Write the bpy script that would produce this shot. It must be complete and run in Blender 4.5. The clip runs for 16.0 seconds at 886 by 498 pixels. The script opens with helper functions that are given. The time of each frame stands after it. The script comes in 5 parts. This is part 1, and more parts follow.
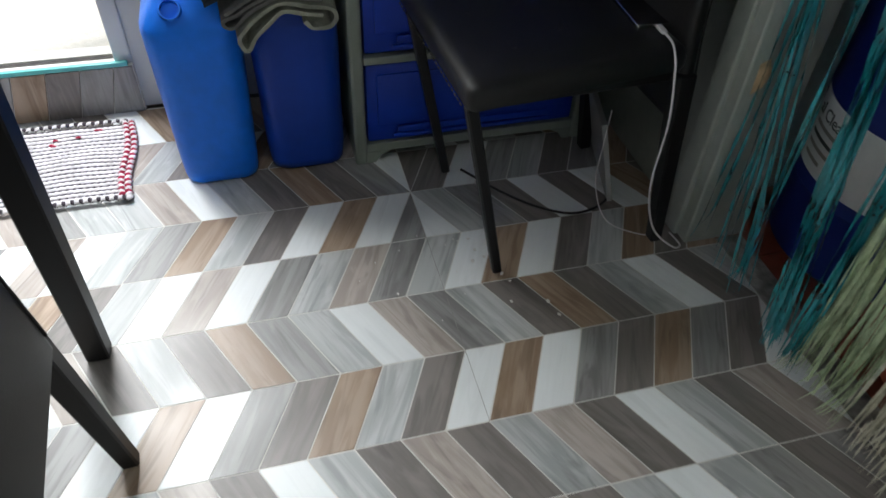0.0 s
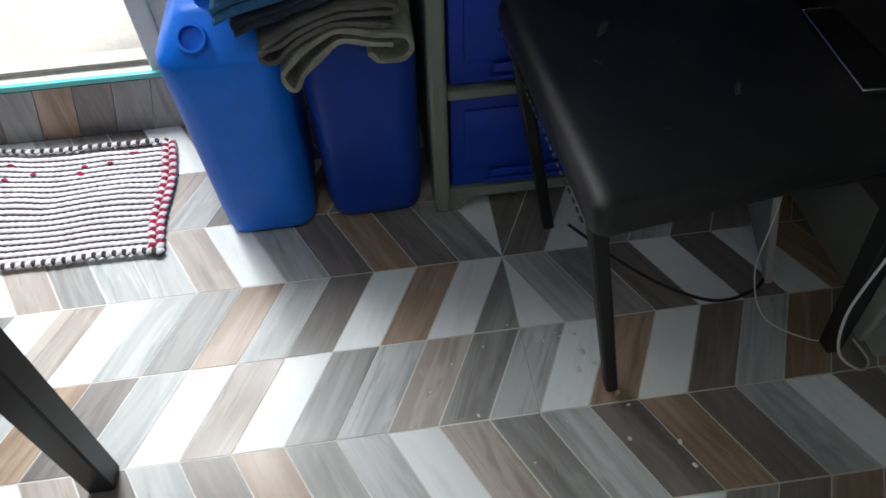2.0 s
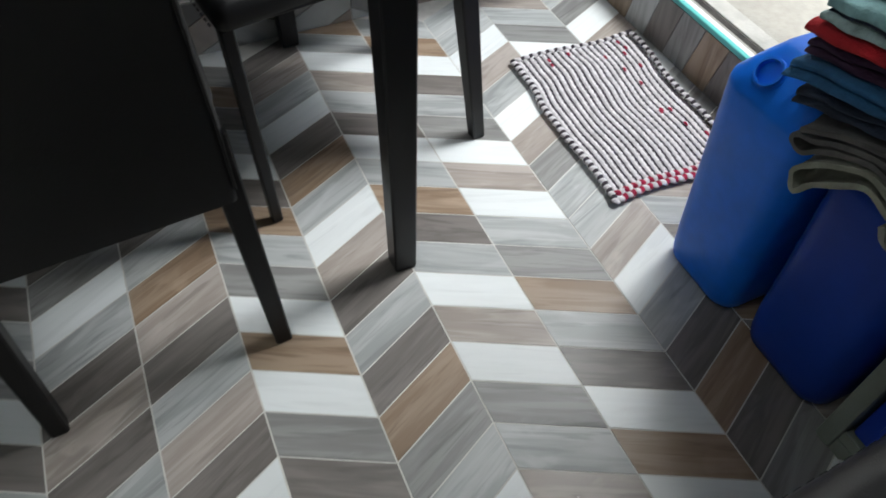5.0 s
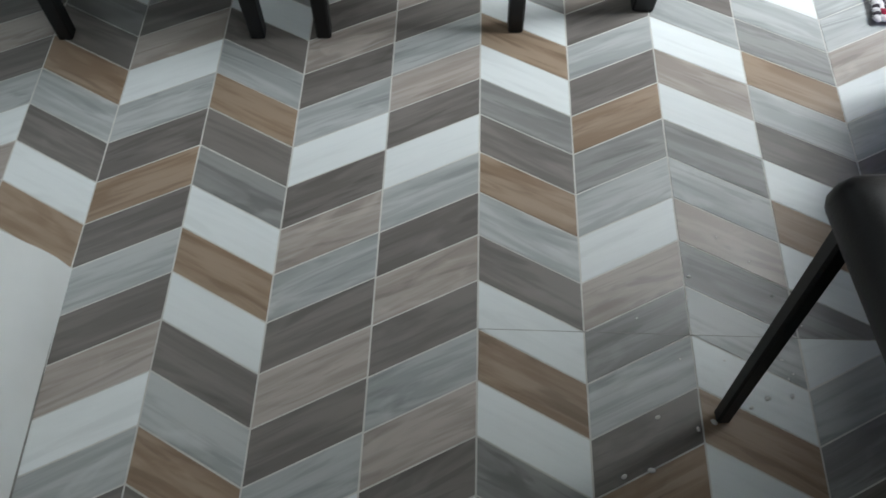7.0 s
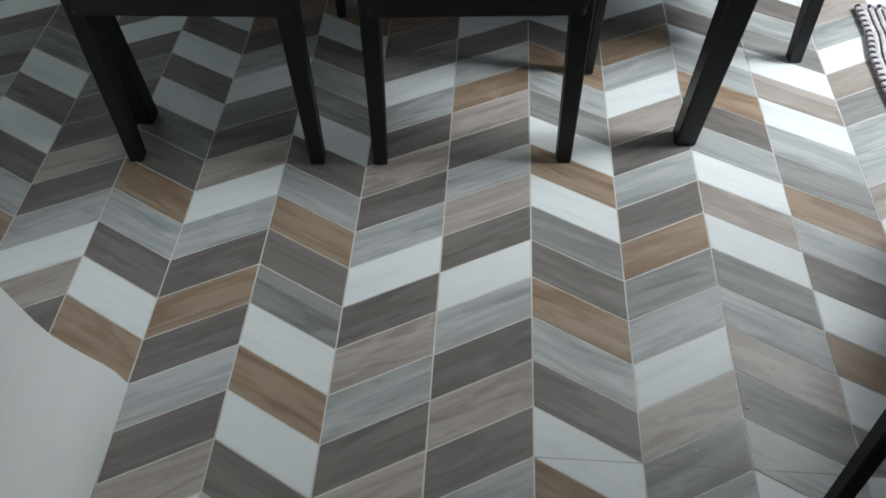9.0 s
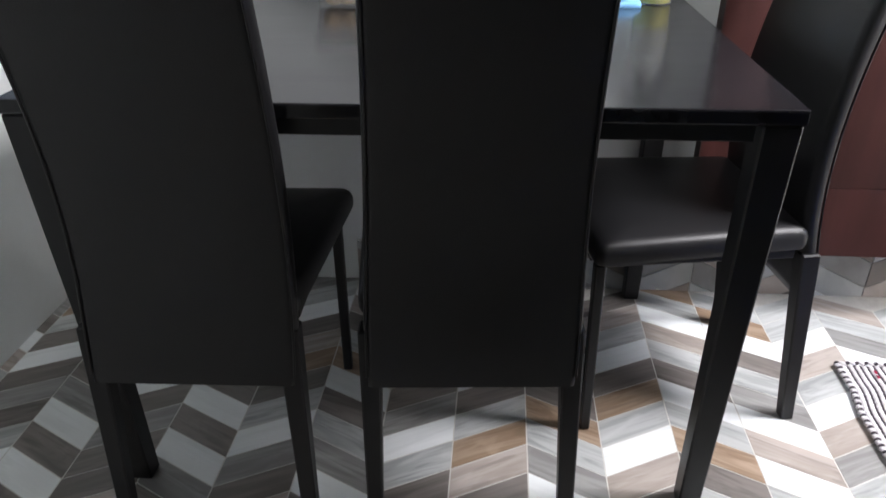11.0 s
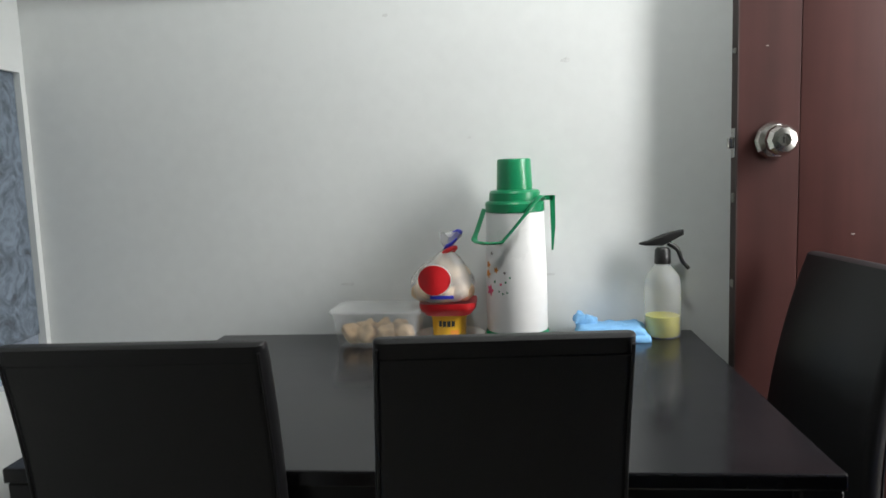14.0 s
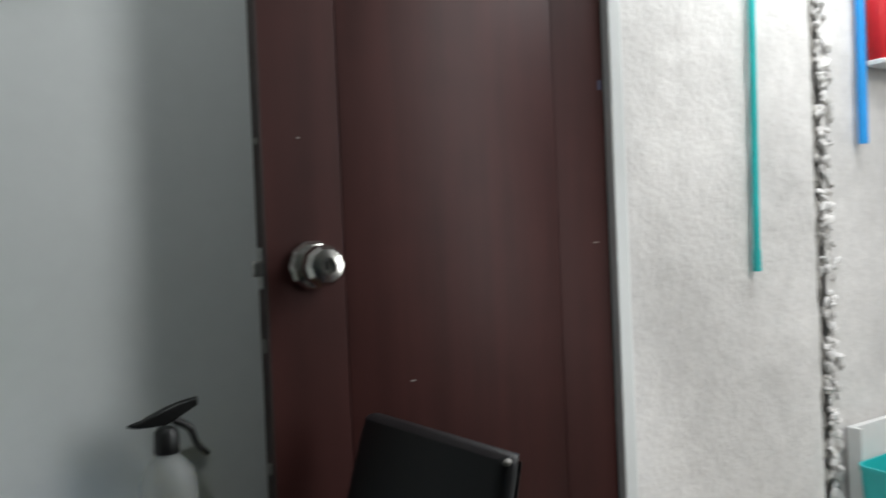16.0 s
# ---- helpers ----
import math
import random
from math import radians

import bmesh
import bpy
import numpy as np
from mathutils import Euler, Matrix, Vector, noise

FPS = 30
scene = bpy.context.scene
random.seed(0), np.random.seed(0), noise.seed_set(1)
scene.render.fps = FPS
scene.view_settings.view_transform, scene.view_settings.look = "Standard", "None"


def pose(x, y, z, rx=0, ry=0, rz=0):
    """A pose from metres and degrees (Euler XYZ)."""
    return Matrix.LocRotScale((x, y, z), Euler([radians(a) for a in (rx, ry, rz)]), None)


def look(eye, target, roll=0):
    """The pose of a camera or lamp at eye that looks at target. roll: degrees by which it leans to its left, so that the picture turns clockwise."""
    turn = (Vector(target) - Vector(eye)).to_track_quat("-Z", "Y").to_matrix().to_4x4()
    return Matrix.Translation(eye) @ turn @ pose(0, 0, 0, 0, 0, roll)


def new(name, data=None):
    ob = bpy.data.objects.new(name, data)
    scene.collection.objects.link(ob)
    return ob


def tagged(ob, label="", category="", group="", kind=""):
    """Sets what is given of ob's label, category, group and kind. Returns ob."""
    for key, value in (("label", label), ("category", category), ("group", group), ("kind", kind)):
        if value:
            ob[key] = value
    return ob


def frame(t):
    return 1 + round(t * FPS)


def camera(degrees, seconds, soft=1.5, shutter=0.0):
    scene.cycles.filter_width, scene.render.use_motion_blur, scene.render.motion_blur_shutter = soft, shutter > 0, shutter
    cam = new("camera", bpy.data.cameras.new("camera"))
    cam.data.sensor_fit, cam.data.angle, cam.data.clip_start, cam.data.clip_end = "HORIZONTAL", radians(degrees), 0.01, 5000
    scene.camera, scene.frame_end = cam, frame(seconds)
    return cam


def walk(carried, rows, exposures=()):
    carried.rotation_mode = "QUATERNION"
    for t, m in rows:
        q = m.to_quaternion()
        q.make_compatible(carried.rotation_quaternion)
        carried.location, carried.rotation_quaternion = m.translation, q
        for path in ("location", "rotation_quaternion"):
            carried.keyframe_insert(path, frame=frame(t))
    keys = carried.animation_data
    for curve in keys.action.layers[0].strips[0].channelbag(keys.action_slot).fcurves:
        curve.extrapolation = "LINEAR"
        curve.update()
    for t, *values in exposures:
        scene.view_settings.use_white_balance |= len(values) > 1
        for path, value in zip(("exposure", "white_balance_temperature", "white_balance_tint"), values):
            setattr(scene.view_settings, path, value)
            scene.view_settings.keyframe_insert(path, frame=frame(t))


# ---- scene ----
cam = camera(63.9, 16.0, shutter=0.25)
PATH = [
    (0, (-1.037, 0.267, 1.026), (0.328, -0.134, -0.38), 2.7),
    (0.5, (-0.893, 0.282, 1.027), (0.47, -0.115, -0.381), 4.6),
    (1, (-0.813, 0.293, 1.003), (0.554, 0.092, -0.443), -0.4),
    (1.5, (-0.688, 0.224, 0.992), (0.65, 0.101, -0.489), -3.8),
    (2, (-0.61, 0.177, 0.967), (0.655, 0.054, -0.577), -2.6),
    (2.5, (-0.5, 0.149, 0.957), (0.722, -0.053, -0.613), 1.9),
    (3, (-0.414, 0.168, 0.952), (0.747, 0.128, -0.675), 4.1),
    (3.5, (-0.369, 0.165, 0.961), (0.752, 0.543, -0.652), 1.1),
    (4, (-0.369, 0.122, 0.975), (0.599, 0.966, -0.558), 3.3),
    (4.5, (-0.344, 0.01, 0.967), (0.3, 1.164, -0.534), -2.4),
    (5, (-0.412, -0.08, 0.961), (0.116, 1.062, -0.593), 1.1),
    (5.2, (-0.433, -0.105, 0.959), (0.044, 1.04, -0.61), 1.9),
    (7.3, (-0.502, -0.359, 0.943), (-0.607, 0.498, -0.861), -3.3),
    (7.5, (-0.517, -0.358, 0.93), (-0.667, 0.488, -0.876), -5.4),
    (8, (-0.545, -0.37, 0.955), (-0.75, 0.514, -0.827), -6.2),
    (8.5, (-0.548, -0.354, 0.961), (-0.687, 0.64, -0.769), -3.1),
    (9, (-0.547, -0.347, 0.969), (-0.632, 0.817, -0.655), -0.8),
    (9.5, (-0.546, -0.338, 0.98), (-0.596, 0.947, -0.552), 1.1),
    (10, (-0.546, -0.335, 1.002), (-0.614, 1.135, -0.352), 0.5),
    (10.2, (-0.545, -0.327, 1.018), (-0.625, 1.211, -0.258), 0.3),
    (12.3, (-0.5, -0.303, 1.091), (-0.712, 1.581, 0.453), -1.6),
    (12.5, (-0.504, -0.296, 1.098), (-0.7, 1.603, 0.502), -1.5),
    (13, (-0.517, -0.292, 1.112), (-0.731, 1.635, 0.622), -1.3),
    (13.5, (-0.526, -0.291, 1.126), (-0.751, 1.663, 0.765), -1.1),
    (14, (-0.528, -0.274, 1.149), (-0.723, 1.704, 0.916), -2.0),
    (14.5, (-0.509, -0.198, 1.156), (-0.581, 1.798, 1.041), -1.9),
    (15, (-0.443, -0.074, 1.162), (-0.399, 1.925, 1.157), -1.9),
    (15.5, (-0.379, 0.044, 1.176), (-0.014, 2.009, 1.124), -2.3),
    (15.7, (-0.366, 0.111, 1.167), (0.236, 2.018, 1.134), -2.4),
    (15.9, (-0.363, 0.190, 1.192), (0.510, 1.991, 1.172), -2.4),
    (16, (-0.364, 0.230, 1.206), (0.648, 1.953, 1.180), -2.4),
]
EXPOSURE = [(0, 2.0, 6450, 8), (1.5, 1.85, 6450, 8), (2.0, 1.88, 6450, 8), (3.0, 1.93, 6450, 8), (3.5, 1.85, 6500, 9), (4.0, 1.55, 6500, 8), (5.2, 1.35, 6500, 7), (7.3, 1.6, 6260, 5), (8.0, 1.58, 6260, 5), (9, 1.45, 6320, 6),
            (10.2, 1.6, 6500, 9), (12.3, 2.3, 6700, 22), (13, 1.88, 6750, 12), (14, 1.2, 6750, 9), (14.5, 0.95, 6680, 6), (15, 0.75, 6580, 4), (15.5, 0.68, 6550, 6), (16, -0.12, 6500, 7)]
walk(cam, [(t, look(eye, target, roll)) for t, eye, target, roll in PATH], EXPOSURE)

# ---- world, daylight and lamp ----
world = bpy.data.worlds.new("sky")
scene.world = world
world.use_nodes = True
wn, wl = world.node_tree.nodes, world.node_tree.links
sky = wn.new("ShaderNodeTexSky")
sky.sky_type, sky.sun_disc = "NISHITA", False
sky.sun_elevation, sky.sun_rotation = radians(32), radians(167)
wl.new(sky.outputs[0], wn["Background"].inputs[0])
wn["Background"].inputs[1].default_value = 0.07


def lamp(name, kind, m, energy, color, **more):
    data = bpy.data.lights.new(name, kind)
    data.energy, data.color = energy, color
    for key, value in more.items():
        if key == "angle":
            data.angle = value
        elif key == "spread":
            data.spread = value
        elif key == "size":
            data.shape, data.size, data.size_y = "RECTANGLE", value[0], value[1]
    ob = new(name, data)
    ob.matrix_world = m
    return ob


lamp("sun", "SUN", look((1.2, -5, 3.2), (0, 0, 0)), 1.0, (1, 0.97, 0.93), angle=radians(25))
# Added lamp over the passage, in place of sky light through the doorway.
lamp("passage_sky_fill", "AREA", look((1.15, 0.85, 2.5), (0.0, 0.78, 0.3)), 25.0, (0.97, 0.98, 1.0), size=(0.6, 0.8))
lamp("doorway_daylight", "AREA", look((0.66, 0.715, 1.5), (-0.3, 1.065, 1.15)), 5.0, (0.97, 0.98, 1.0), size=(0.19, 1.2), spread=radians(130))
lamp("ceiling_lamp_light", "AREA", look((-0.48, 0.35, 2.52), (-0.48, 1.6, 1.6)), 3.0, (0.93, 0.98, 1.0), size=(0.30, 0.06), spread=radians(130))


# ---- materials ----
def material(name, color, rough=0.5, metal=0.0, vary=0.12, scale=(6, 6, 6), fine=40.0, bump=0.0, bump_scale=120.0, bump_stretch=(1, 1, 1),
             dark=None, coat=0.0, alpha=1.0, transmission=0.0, coords="Object", spread=0.0, spec=0.5, streak=0.0):
    m = bpy.data.materials.new(name)
    m.use_nodes = True
    n, l = m.node_tree.nodes, m.node_tree.links
    b = n["Principled BSDF"]
    b.inputs["Roughness"].default_value = rough
    b.inputs["Metallic"].default_value = metal
    b.inputs["Coat Weight"].default_value = coat
    b.inputs["Coat Roughness"].default_value = 0.12
    b.inputs["Alpha"].default_value = alpha
    b.inputs["Transmission Weight"].default_value = transmission
    b.inputs["Specular IOR Level"].default_value = spec
    tc = n.new("ShaderNodeTexCoord")
    mp = n.new("ShaderNodeMapping")
    mp.inputs["Scale"].default_value = scale
    l.new(tc.outputs[coords], mp.inputs[0])
    info = n.new("ShaderNodeObjectInfo")
    if spread:
        sh = n.new("ShaderNodeVectorMath")
        sh.operation = "SCALE"
        l.new(info.outputs["Random"], sh.inputs["Scale"])
        sh.inputs[0].default_value = (37, 19, 11)
        l.new(sh.outputs[0], mp.inputs["Location"])
    big = n.new("ShaderNodeTexNoise")
    big.inputs["Scale"].default_value, big.inputs["Detail"].default_value = 1.0, 5
    big.inputs["Distortion"].default_value = streak
    l.new(mp.outputs[0], big.inputs["Vector"])
    small = n.new("ShaderNodeTexNoise")
    small.inputs["Scale"].default_value, small.inputs["Detail"].default_value = fine, 3
    l.new(mp.outputs[0] if streak else tc.outputs[coords], small.inputs["Vector"])
    add = n.new("ShaderNodeMath")
    add.operation = "MULTIPLY_ADD"
    l.new(small.outputs[0], add.inputs[0])
    add.inputs[1].default_value = 0.35
    l.new(big.outputs[0], add.inputs[2])
    ramp = n.new("ShaderNodeValToRGB")
    lo = dark or tuple(c * (1 - 2.2 * vary) for c in color)
    hi = tuple(min(1, c * (1 + vary)) for c in color)
    ramp.color_ramp.elements[0].position, ramp.color_ramp.elements[1].position = 0.42, 0.85
    ramp.color_ramp.elements[0].color = (*lo, 1)
    ramp.color_ramp.elements[1].color = (*hi, 1)
    l.new(add.outputs[0], ramp.inputs[0])
    hsv = n.new("ShaderNodeHueSaturation")
    l.new(ramp.outputs[0], hsv.inputs["Color"])
    if spread:
        mr = n.new("ShaderNodeMapRange")
        mr.inputs["To Min"].default_value, mr.inputs["To Max"].default_value = 1 - spread, 1 + spread
        l.new(info.outputs["Random"], mr.inputs[0])
        l.new(mr.outputs[0], hsv.inputs["Value"])
    l.new(hsv.outputs[0], b.inputs["Base Color"])
    rr = n.new("ShaderNodeMapRange")
    rr.inputs["To Min"].default_value, rr.inputs["To Max"].default_value = max(0.02, rough - 0.08), min(1, rough + 0.08)
    l.new(big.outputs[0], rr.inputs[0])
    l.new(rr.outputs[0], b.inputs["Roughness"])
    if bump:
        bn = n.new("ShaderNodeTexNoise")
        bn.inputs["Scale"].default_value, bn.inputs["Detail"].default_value = bump_scale, 4
        bm_map = n.new("ShaderNodeMapping")
        bm_map.inputs["Scale"].default_value = bump_stretch
        l.new(tc.outputs[coords], bm_map.inputs[0])
        l.new(bm_map.outputs[0], bn.inputs["Vector"])
        bp = n.new("ShaderNodeBump")
        bp.inputs["Strength"].default_value, bp.inputs["Distance"].default_value = min(1, bump), 0.004 * max(1, bump)
        l.new(bn.outputs[0], bp.inputs["Height"])
        l.new(bp.outputs[0], b.inputs["Normal"])
    return m


def plank_material(name, color, dark, figure=1.0, glaze=0.39):
    """Printed wood-look ceramic: long streaks and drawn-out swirls along the plank, cloudy patches, fine pores, a satin glaze."""
    m = bpy.data.materials.new(name)
    m.use_nodes = True
    n, l = m.node_tree.nodes, m.node_tree.links
    b = n["Principled BSDF"]
    tc, info = n.new("ShaderNodeTexCoord"), n.new("ShaderNodeObjectInfo")
    sh = n.new("ShaderNodeVectorMath")
    sh.operation = "SCALE"
    sh.inputs[0].default_value = (37, 19, 11)
    l.new(info.outputs["Random"], sh.inputs["Scale"])

    def grain(scale, detail, distortion, low, high):
        mp, nz, mr = n.new("ShaderNodeMapping"), n.new("ShaderNodeTexNoise"), n.new("ShaderNodeMapRange")
        mp.inputs["Scale"].default_value = scale
        l.new(tc.outputs["Object"], mp.inputs[0])
        l.new(sh.outputs[0], mp.inputs["Location"])
        l.new(mp.outputs[0], nz.inputs["Vector"])
        nz.inputs["Scale"].default_value, nz.inputs["Detail"].default_value, nz.inputs["Distortion"].default_value = 1.0, detail, distortion
        mr.inputs["From Min"].default_value, mr.inputs["From Max"].default_value = low, high
        mr.interpolation_type = "SMOOTHSTEP"
        l.new(nz.outputs[0], mr.inputs[0])
        return mr.outputs[0]

    def mix(fac, amount, a, colour):
        mul, mx = n.new("ShaderNodeMath"), n.new("ShaderNodeMix")
        mul.operation, mx.data_type = "MULTIPLY", "RGBA"
        l.new(fac, mul.inputs[0])
        mul.inputs[1].default_value = amount
        l.new(mul.outputs[0], mx.inputs["Factor"])
        l.new(a, mx.inputs[6])
        mx.inputs[7].default_value = (*colour, 1)
        return mx.outputs[2]

    base = n.new("ShaderNodeRGB")
    base.outputs[0].default_value = (*[c * 1.04 for c in color], 1)
    deep = tuple(c * 0.72 for c in dark)
    c = mix(grain((4, 34, 4), 5, 1.0, 0.40, 0.64), 0.85 * figure, base.outputs[0], dark)
    c = mix(grain((7, 120, 7), 4, 0.5, 0.50, 0.66), 0.60 * figure, c, dark)
    c = mix(grain((3, 24, 3), 6, 2.0, 0.54, 0.67), 0.62 * figure, c, deep)
    c = mix(grain((7, 15, 7), 3, 1.2, 0.58, 0.76), 0.45 * figure, c, tuple(min(0.85, v * 1.35) for v in color))
    hsv, mr = n.new("ShaderNodeHueSaturation"), n.new("ShaderNodeMapRange")
    mr.inputs["To Min"].default_value, mr.inputs["To Max"].default_value = 0.93, 1.05
    l.new(info.outputs["Random"], mr.inputs[0])
    l.new(mr.outputs[0], hsv.inputs["Value"])
    l.new(c, hsv.inputs["Color"])
    l.new(hsv.outputs[0], b.inputs["Base Color"])
    rg, rr = grain((5, 9, 5), 5, 0.4, 0.3, 0.7), n.new("ShaderNodeMapRange")
    rr.inputs["To Min"].default_value, rr.inputs["To Max"].default_value = glaze - 0.06, glaze + 0.08
    l.new(rg, rr.inputs[0])
    l.new(rr.outputs[0], b.inputs["Roughness"])
    return m


PLANKS = {
    "W": plank_material("tile_white", (0.78, 0.81, 0.81), (0.68, 0.71, 0.71), 0.28),
    "L": plank_material("tile_light_grey", (0.46, 0.475, 0.47), (0.34, 0.355, 0.35), 1.0),
    "G": plank_material("tile_mid_grey", (0.30, 0.30, 0.29), (0.21, 0.205, 0.20), 1.0),
    "D": plank_material("tile_dark_brown_grey", (0.21, 0.19, 0.175), (0.145, 0.13, 0.118), 0.9),
    "T": plank_material("tile_tan_wood", (0.36, 0.27, 0.195), (0.25, 0.17, 0.11), 1.0),
    "P": plank_material("tile_pale_beige", (0.43, 0.385, 0.35), (0.33, 0.285, 0.25), 1.0),
}
GROUT = material("grout", (0.66, 0.65, 0.61), rough=0.9, bump=0.3)
WHITE_WALL = material("white_wall_paint", (0.74, 0.76, 0.75), rough=0.55, vary=0.03, scale=(1.5, 1.5, 1.5), fine=30, bump=0.05, bump_scale=45)
# Ceilings are out of view; dark brown keeps their bounced light low.
CEILING = material("ceiling_paint", (0.13, 0.115, 0.10), rough=0.8, vary=0.1)
GREY_WOOD = material("worn_grey_paint", (0.36, 0.38, 0.34), rough=0.5, vary=0.1, scale=(8, 8, 2), bump=0.2)
CONCRETE = material("rough_concrete", (0.73, 0.715, 0.70), rough=0.95, vary=0.10, scale=(2.5, 2.5, 2.5), fine=30, bump=0.42, bump_scale=75)
CEMENT_PALE = material("pale_cement", (0.46, 0.45, 0.42), rough=0.9, vary=0.12, scale=(14, 14, 14), bump=0.3)
CONCRETE_FLOOR = material("cement_floor", (0.36, 0.345, 0.31), rough=0.9, vary=0.12, scale=(4, 4, 4), fine=60, bump=0.3, bump_scale=150)
CEMENT_DARK = material("cement_rubble", (0.30, 0.29, 0.27), rough=0.95, vary=0.25, scale=(20, 20, 20), bump=1.0, bump_scale=70)
GROOVE = material("dark_groove", (0.045, 0.042, 0.038), rough=0.9, vary=0.3, scale=(30, 30, 30), bump=0.5)
TEAL_STRIP = material("teal_edge_plastic", (0.10, 0.52, 0.50), rough=0.3, vary=0.05)
LEATHER = material("black_leatherette", (0.010, 0.010, 0.011), rough=0.42, vary=0.1, bump=0.12, bump_scale=500, spec=0.36)
BLACK_METAL = material("black_painted_metal", (0.010, 0.010, 0.011), rough=0.45, vary=0.1, spec=0.3)
BLACK_TOP = material("black_polished_laminate", (0.010, 0.010, 0.012), rough=0.17, vary=0.1, scale=(2, 30, 2), spec=0.38)
STITCH = material("grey_thread", (0.03, 0.03, 0.03), rough=0.8)
BLUE_PE = material("blue_polyethylene", (0.006, 0.17, 0.80), rough=0.4, vary=0.08, scale=(5, 5, 5), bump=0.05, bump_scale=90, spec=0.3)
# Darker BLUE_PE with the second can's shade in it; the pail's own blue.
BLUE_PE2 = material("deep_blue_shaded_polyethylene", (0.007, 0.045, 0.33), rough=0.42, vary=0.08, bump=0.05, bump_scale=90, spec=0.25)
BLUE_DRAWER = material("blue_drawer_plastic", (0.006, 0.038, 0.36), rough=0.35, vary=0.08, bump=0.05, bump_scale=60, spec=0.25)
DRUM_BLUE = material("dark_blue_drum_plastic", (0.012, 0.026, 0.19), rough=0.4, vary=0.08, bump=0.05, bump_scale=60, spec=0.25)
GREY_GREEN = material("grey_green_plastic", (0.21, 0.235, 0.205), rough=0.45, vary=0.08)
BROWN_DOOR = material("maroon_brown_varnish", (0.046, 0.014, 0.012), rough=0.55, vary=0.14, scale=(20, 20, 1.2), fine=12, spec=0.22)
BROWN_EDGE = material("dark_door_edge", (0.035, 0.018, 0.016), rough=0.6, vary=0.2, scale=(8, 8, 8))
STEEL = material("brushed_steel", (0.62, 0.60, 0.57), rough=0.25, metal=1.0, vary=0.05)
GREEN = material("green_plastic", (0.006, 0.21, 0.085), rough=0.28, vary=0.06)
FLASK_WHITE = material("white_enamel", (0.80, 0.80, 0.79), rough=0.3, vary=0.03)
RED = material("red_plastic", (0.55, 0.015, 0.02), rough=0.35, vary=0.08)
YELLOW = material("yellow_plastic_cup", (0.75, 0.42, 0.02), rough=0.4, vary=0.08)
BLACK_PLASTIC = material("black_plastic", (0.012, 0.012, 0.012), rough=0.4, vary=0.1)
PORCELAIN = material("white_porcelain", (0.78, 0.77, 0.74), rough=0.15, vary=0.02)
BREAD = material("bread_crust", (0.62, 0.43, 0.24), rough=0.8, vary=0.2, scale=(20, 20, 20), bump=0.4)
BREAD_PALE = material("pale_bun", (0.66, 0.49, 0.32), rough=0.8, vary=0.15, scale=(20, 20, 20), bump=0.3)
BLUE_CLOTH = material("light_blue_microfibre", (0.20, 0.45, 0.75), rough=0.95, vary=0.1, bump=0.5, bump_scale=300)
TAPE = material("dull_blue_tape", (0.075, 0.075, 0.13), rough=0.5)
BLUE_TIE = material("blue_tape", (0.02, 0.03, 0.45), rough=0.4)
ORANGE = material("orange_print", (0.8, 0.30, 0.05), rough=0.4)
PINK = material("pink_print", (0.80, 0.10, 0.22), rough=0.4)
GREY_PRINT = material("grey_print", (0.25, 0.24, 0.22), rough=0.5)
YELLOW_LIQUID = material("yellow_cleaner", (0.62, 0.57, 0.05), rough=0.2, vary=0.03)
MILKY = material("milky_bottle_plastic", (0.80, 0.82, 0.82), rough=0.35, vary=0.03, alpha=0.28)
CLEAR = material("clear_container_plastic", (0.80, 0.82, 0.82), rough=0.15, vary=0.02, alpha=0.17)
BAG = material("clear_bag_film", (0.85, 0.85, 0.85), rough=0.10, vary=0.02, alpha=0.34, bump=1.0, bump_scale=55)
RUG_WHITE = material("white_cotton_cord", (0.72, 0.69, 0.71), rough=0.95, vary=0.12, scale=(60, 60, 60), bump=0.5, bump_scale=400)
RUG_DARK = material("dark_cotton_cord", (0.045, 0.035, 0.045), rough=0.95, vary=0.25, scale=(60, 60, 60), bump=0.5, bump_scale=400)
RUG_RED = material("crimson_cotton_cord", (0.33, 0.012, 0.05), rough=0.95, vary=0.2, scale=(60, 60, 60), bump=0.5, bump_scale=400)
TINSEL_TEAL = material("teal_tinsel_film", (0.03, 0.31, 0.35), rough=0.14, vary=0.14, scale=(40, 40, 40), bump=1.0, bump_scale=110, coat=0.8, alpha=0.72)
TINSEL_PALE = material("pale_green_tinsel_film", (0.50, 0.61, 0.38), rough=0.2, vary=0.14, scale=(40, 40, 40), bump=1.0, bump_scale=160, coat=0.6, alpha=0.9)
TINSEL_CREAM = material("cream_tinsel_film", (0.60, 0.58, 0.45), rough=0.22, vary=0.14, scale=(40, 40, 40), bump=1.0, bump_scale=160, coat=0.6, alpha=0.9)
RED_TILE = material("red_floor_tile", (0.24, 0.055, 0.03), rough=0.35, vary=0.12, scale=(10, 10, 10))
# Pale so that light entering the back room bounces onto the drum.
PALE_WALL = material("pale_back_room_paint", (0.60, 0.66, 0.64), rough=0.8, vary=0.1)
LABEL_WHITE = material("paper_label", (0.72, 0.74, 0.74), rough=0.6, vary=0.04)
INK = material("dark_label_ink", (0.02, 0.03, 0.03), rough=0.6)
CABLE_WHITE = material("white_cable", (0.72, 0.70, 0.70), rough=0.45, vary=0.03)
GLASS_BLACK = material("phone_glass", (0.006, 0.006, 0.007), rough=0.06, vary=0.02)
BLUE_GLASS = material("patterned_blue_grey_curtain", (0.17, 0.21, 0.26), rough=0.8, vary=0.32, scale=(22, 22, 22), fine=25, streak=1.5)
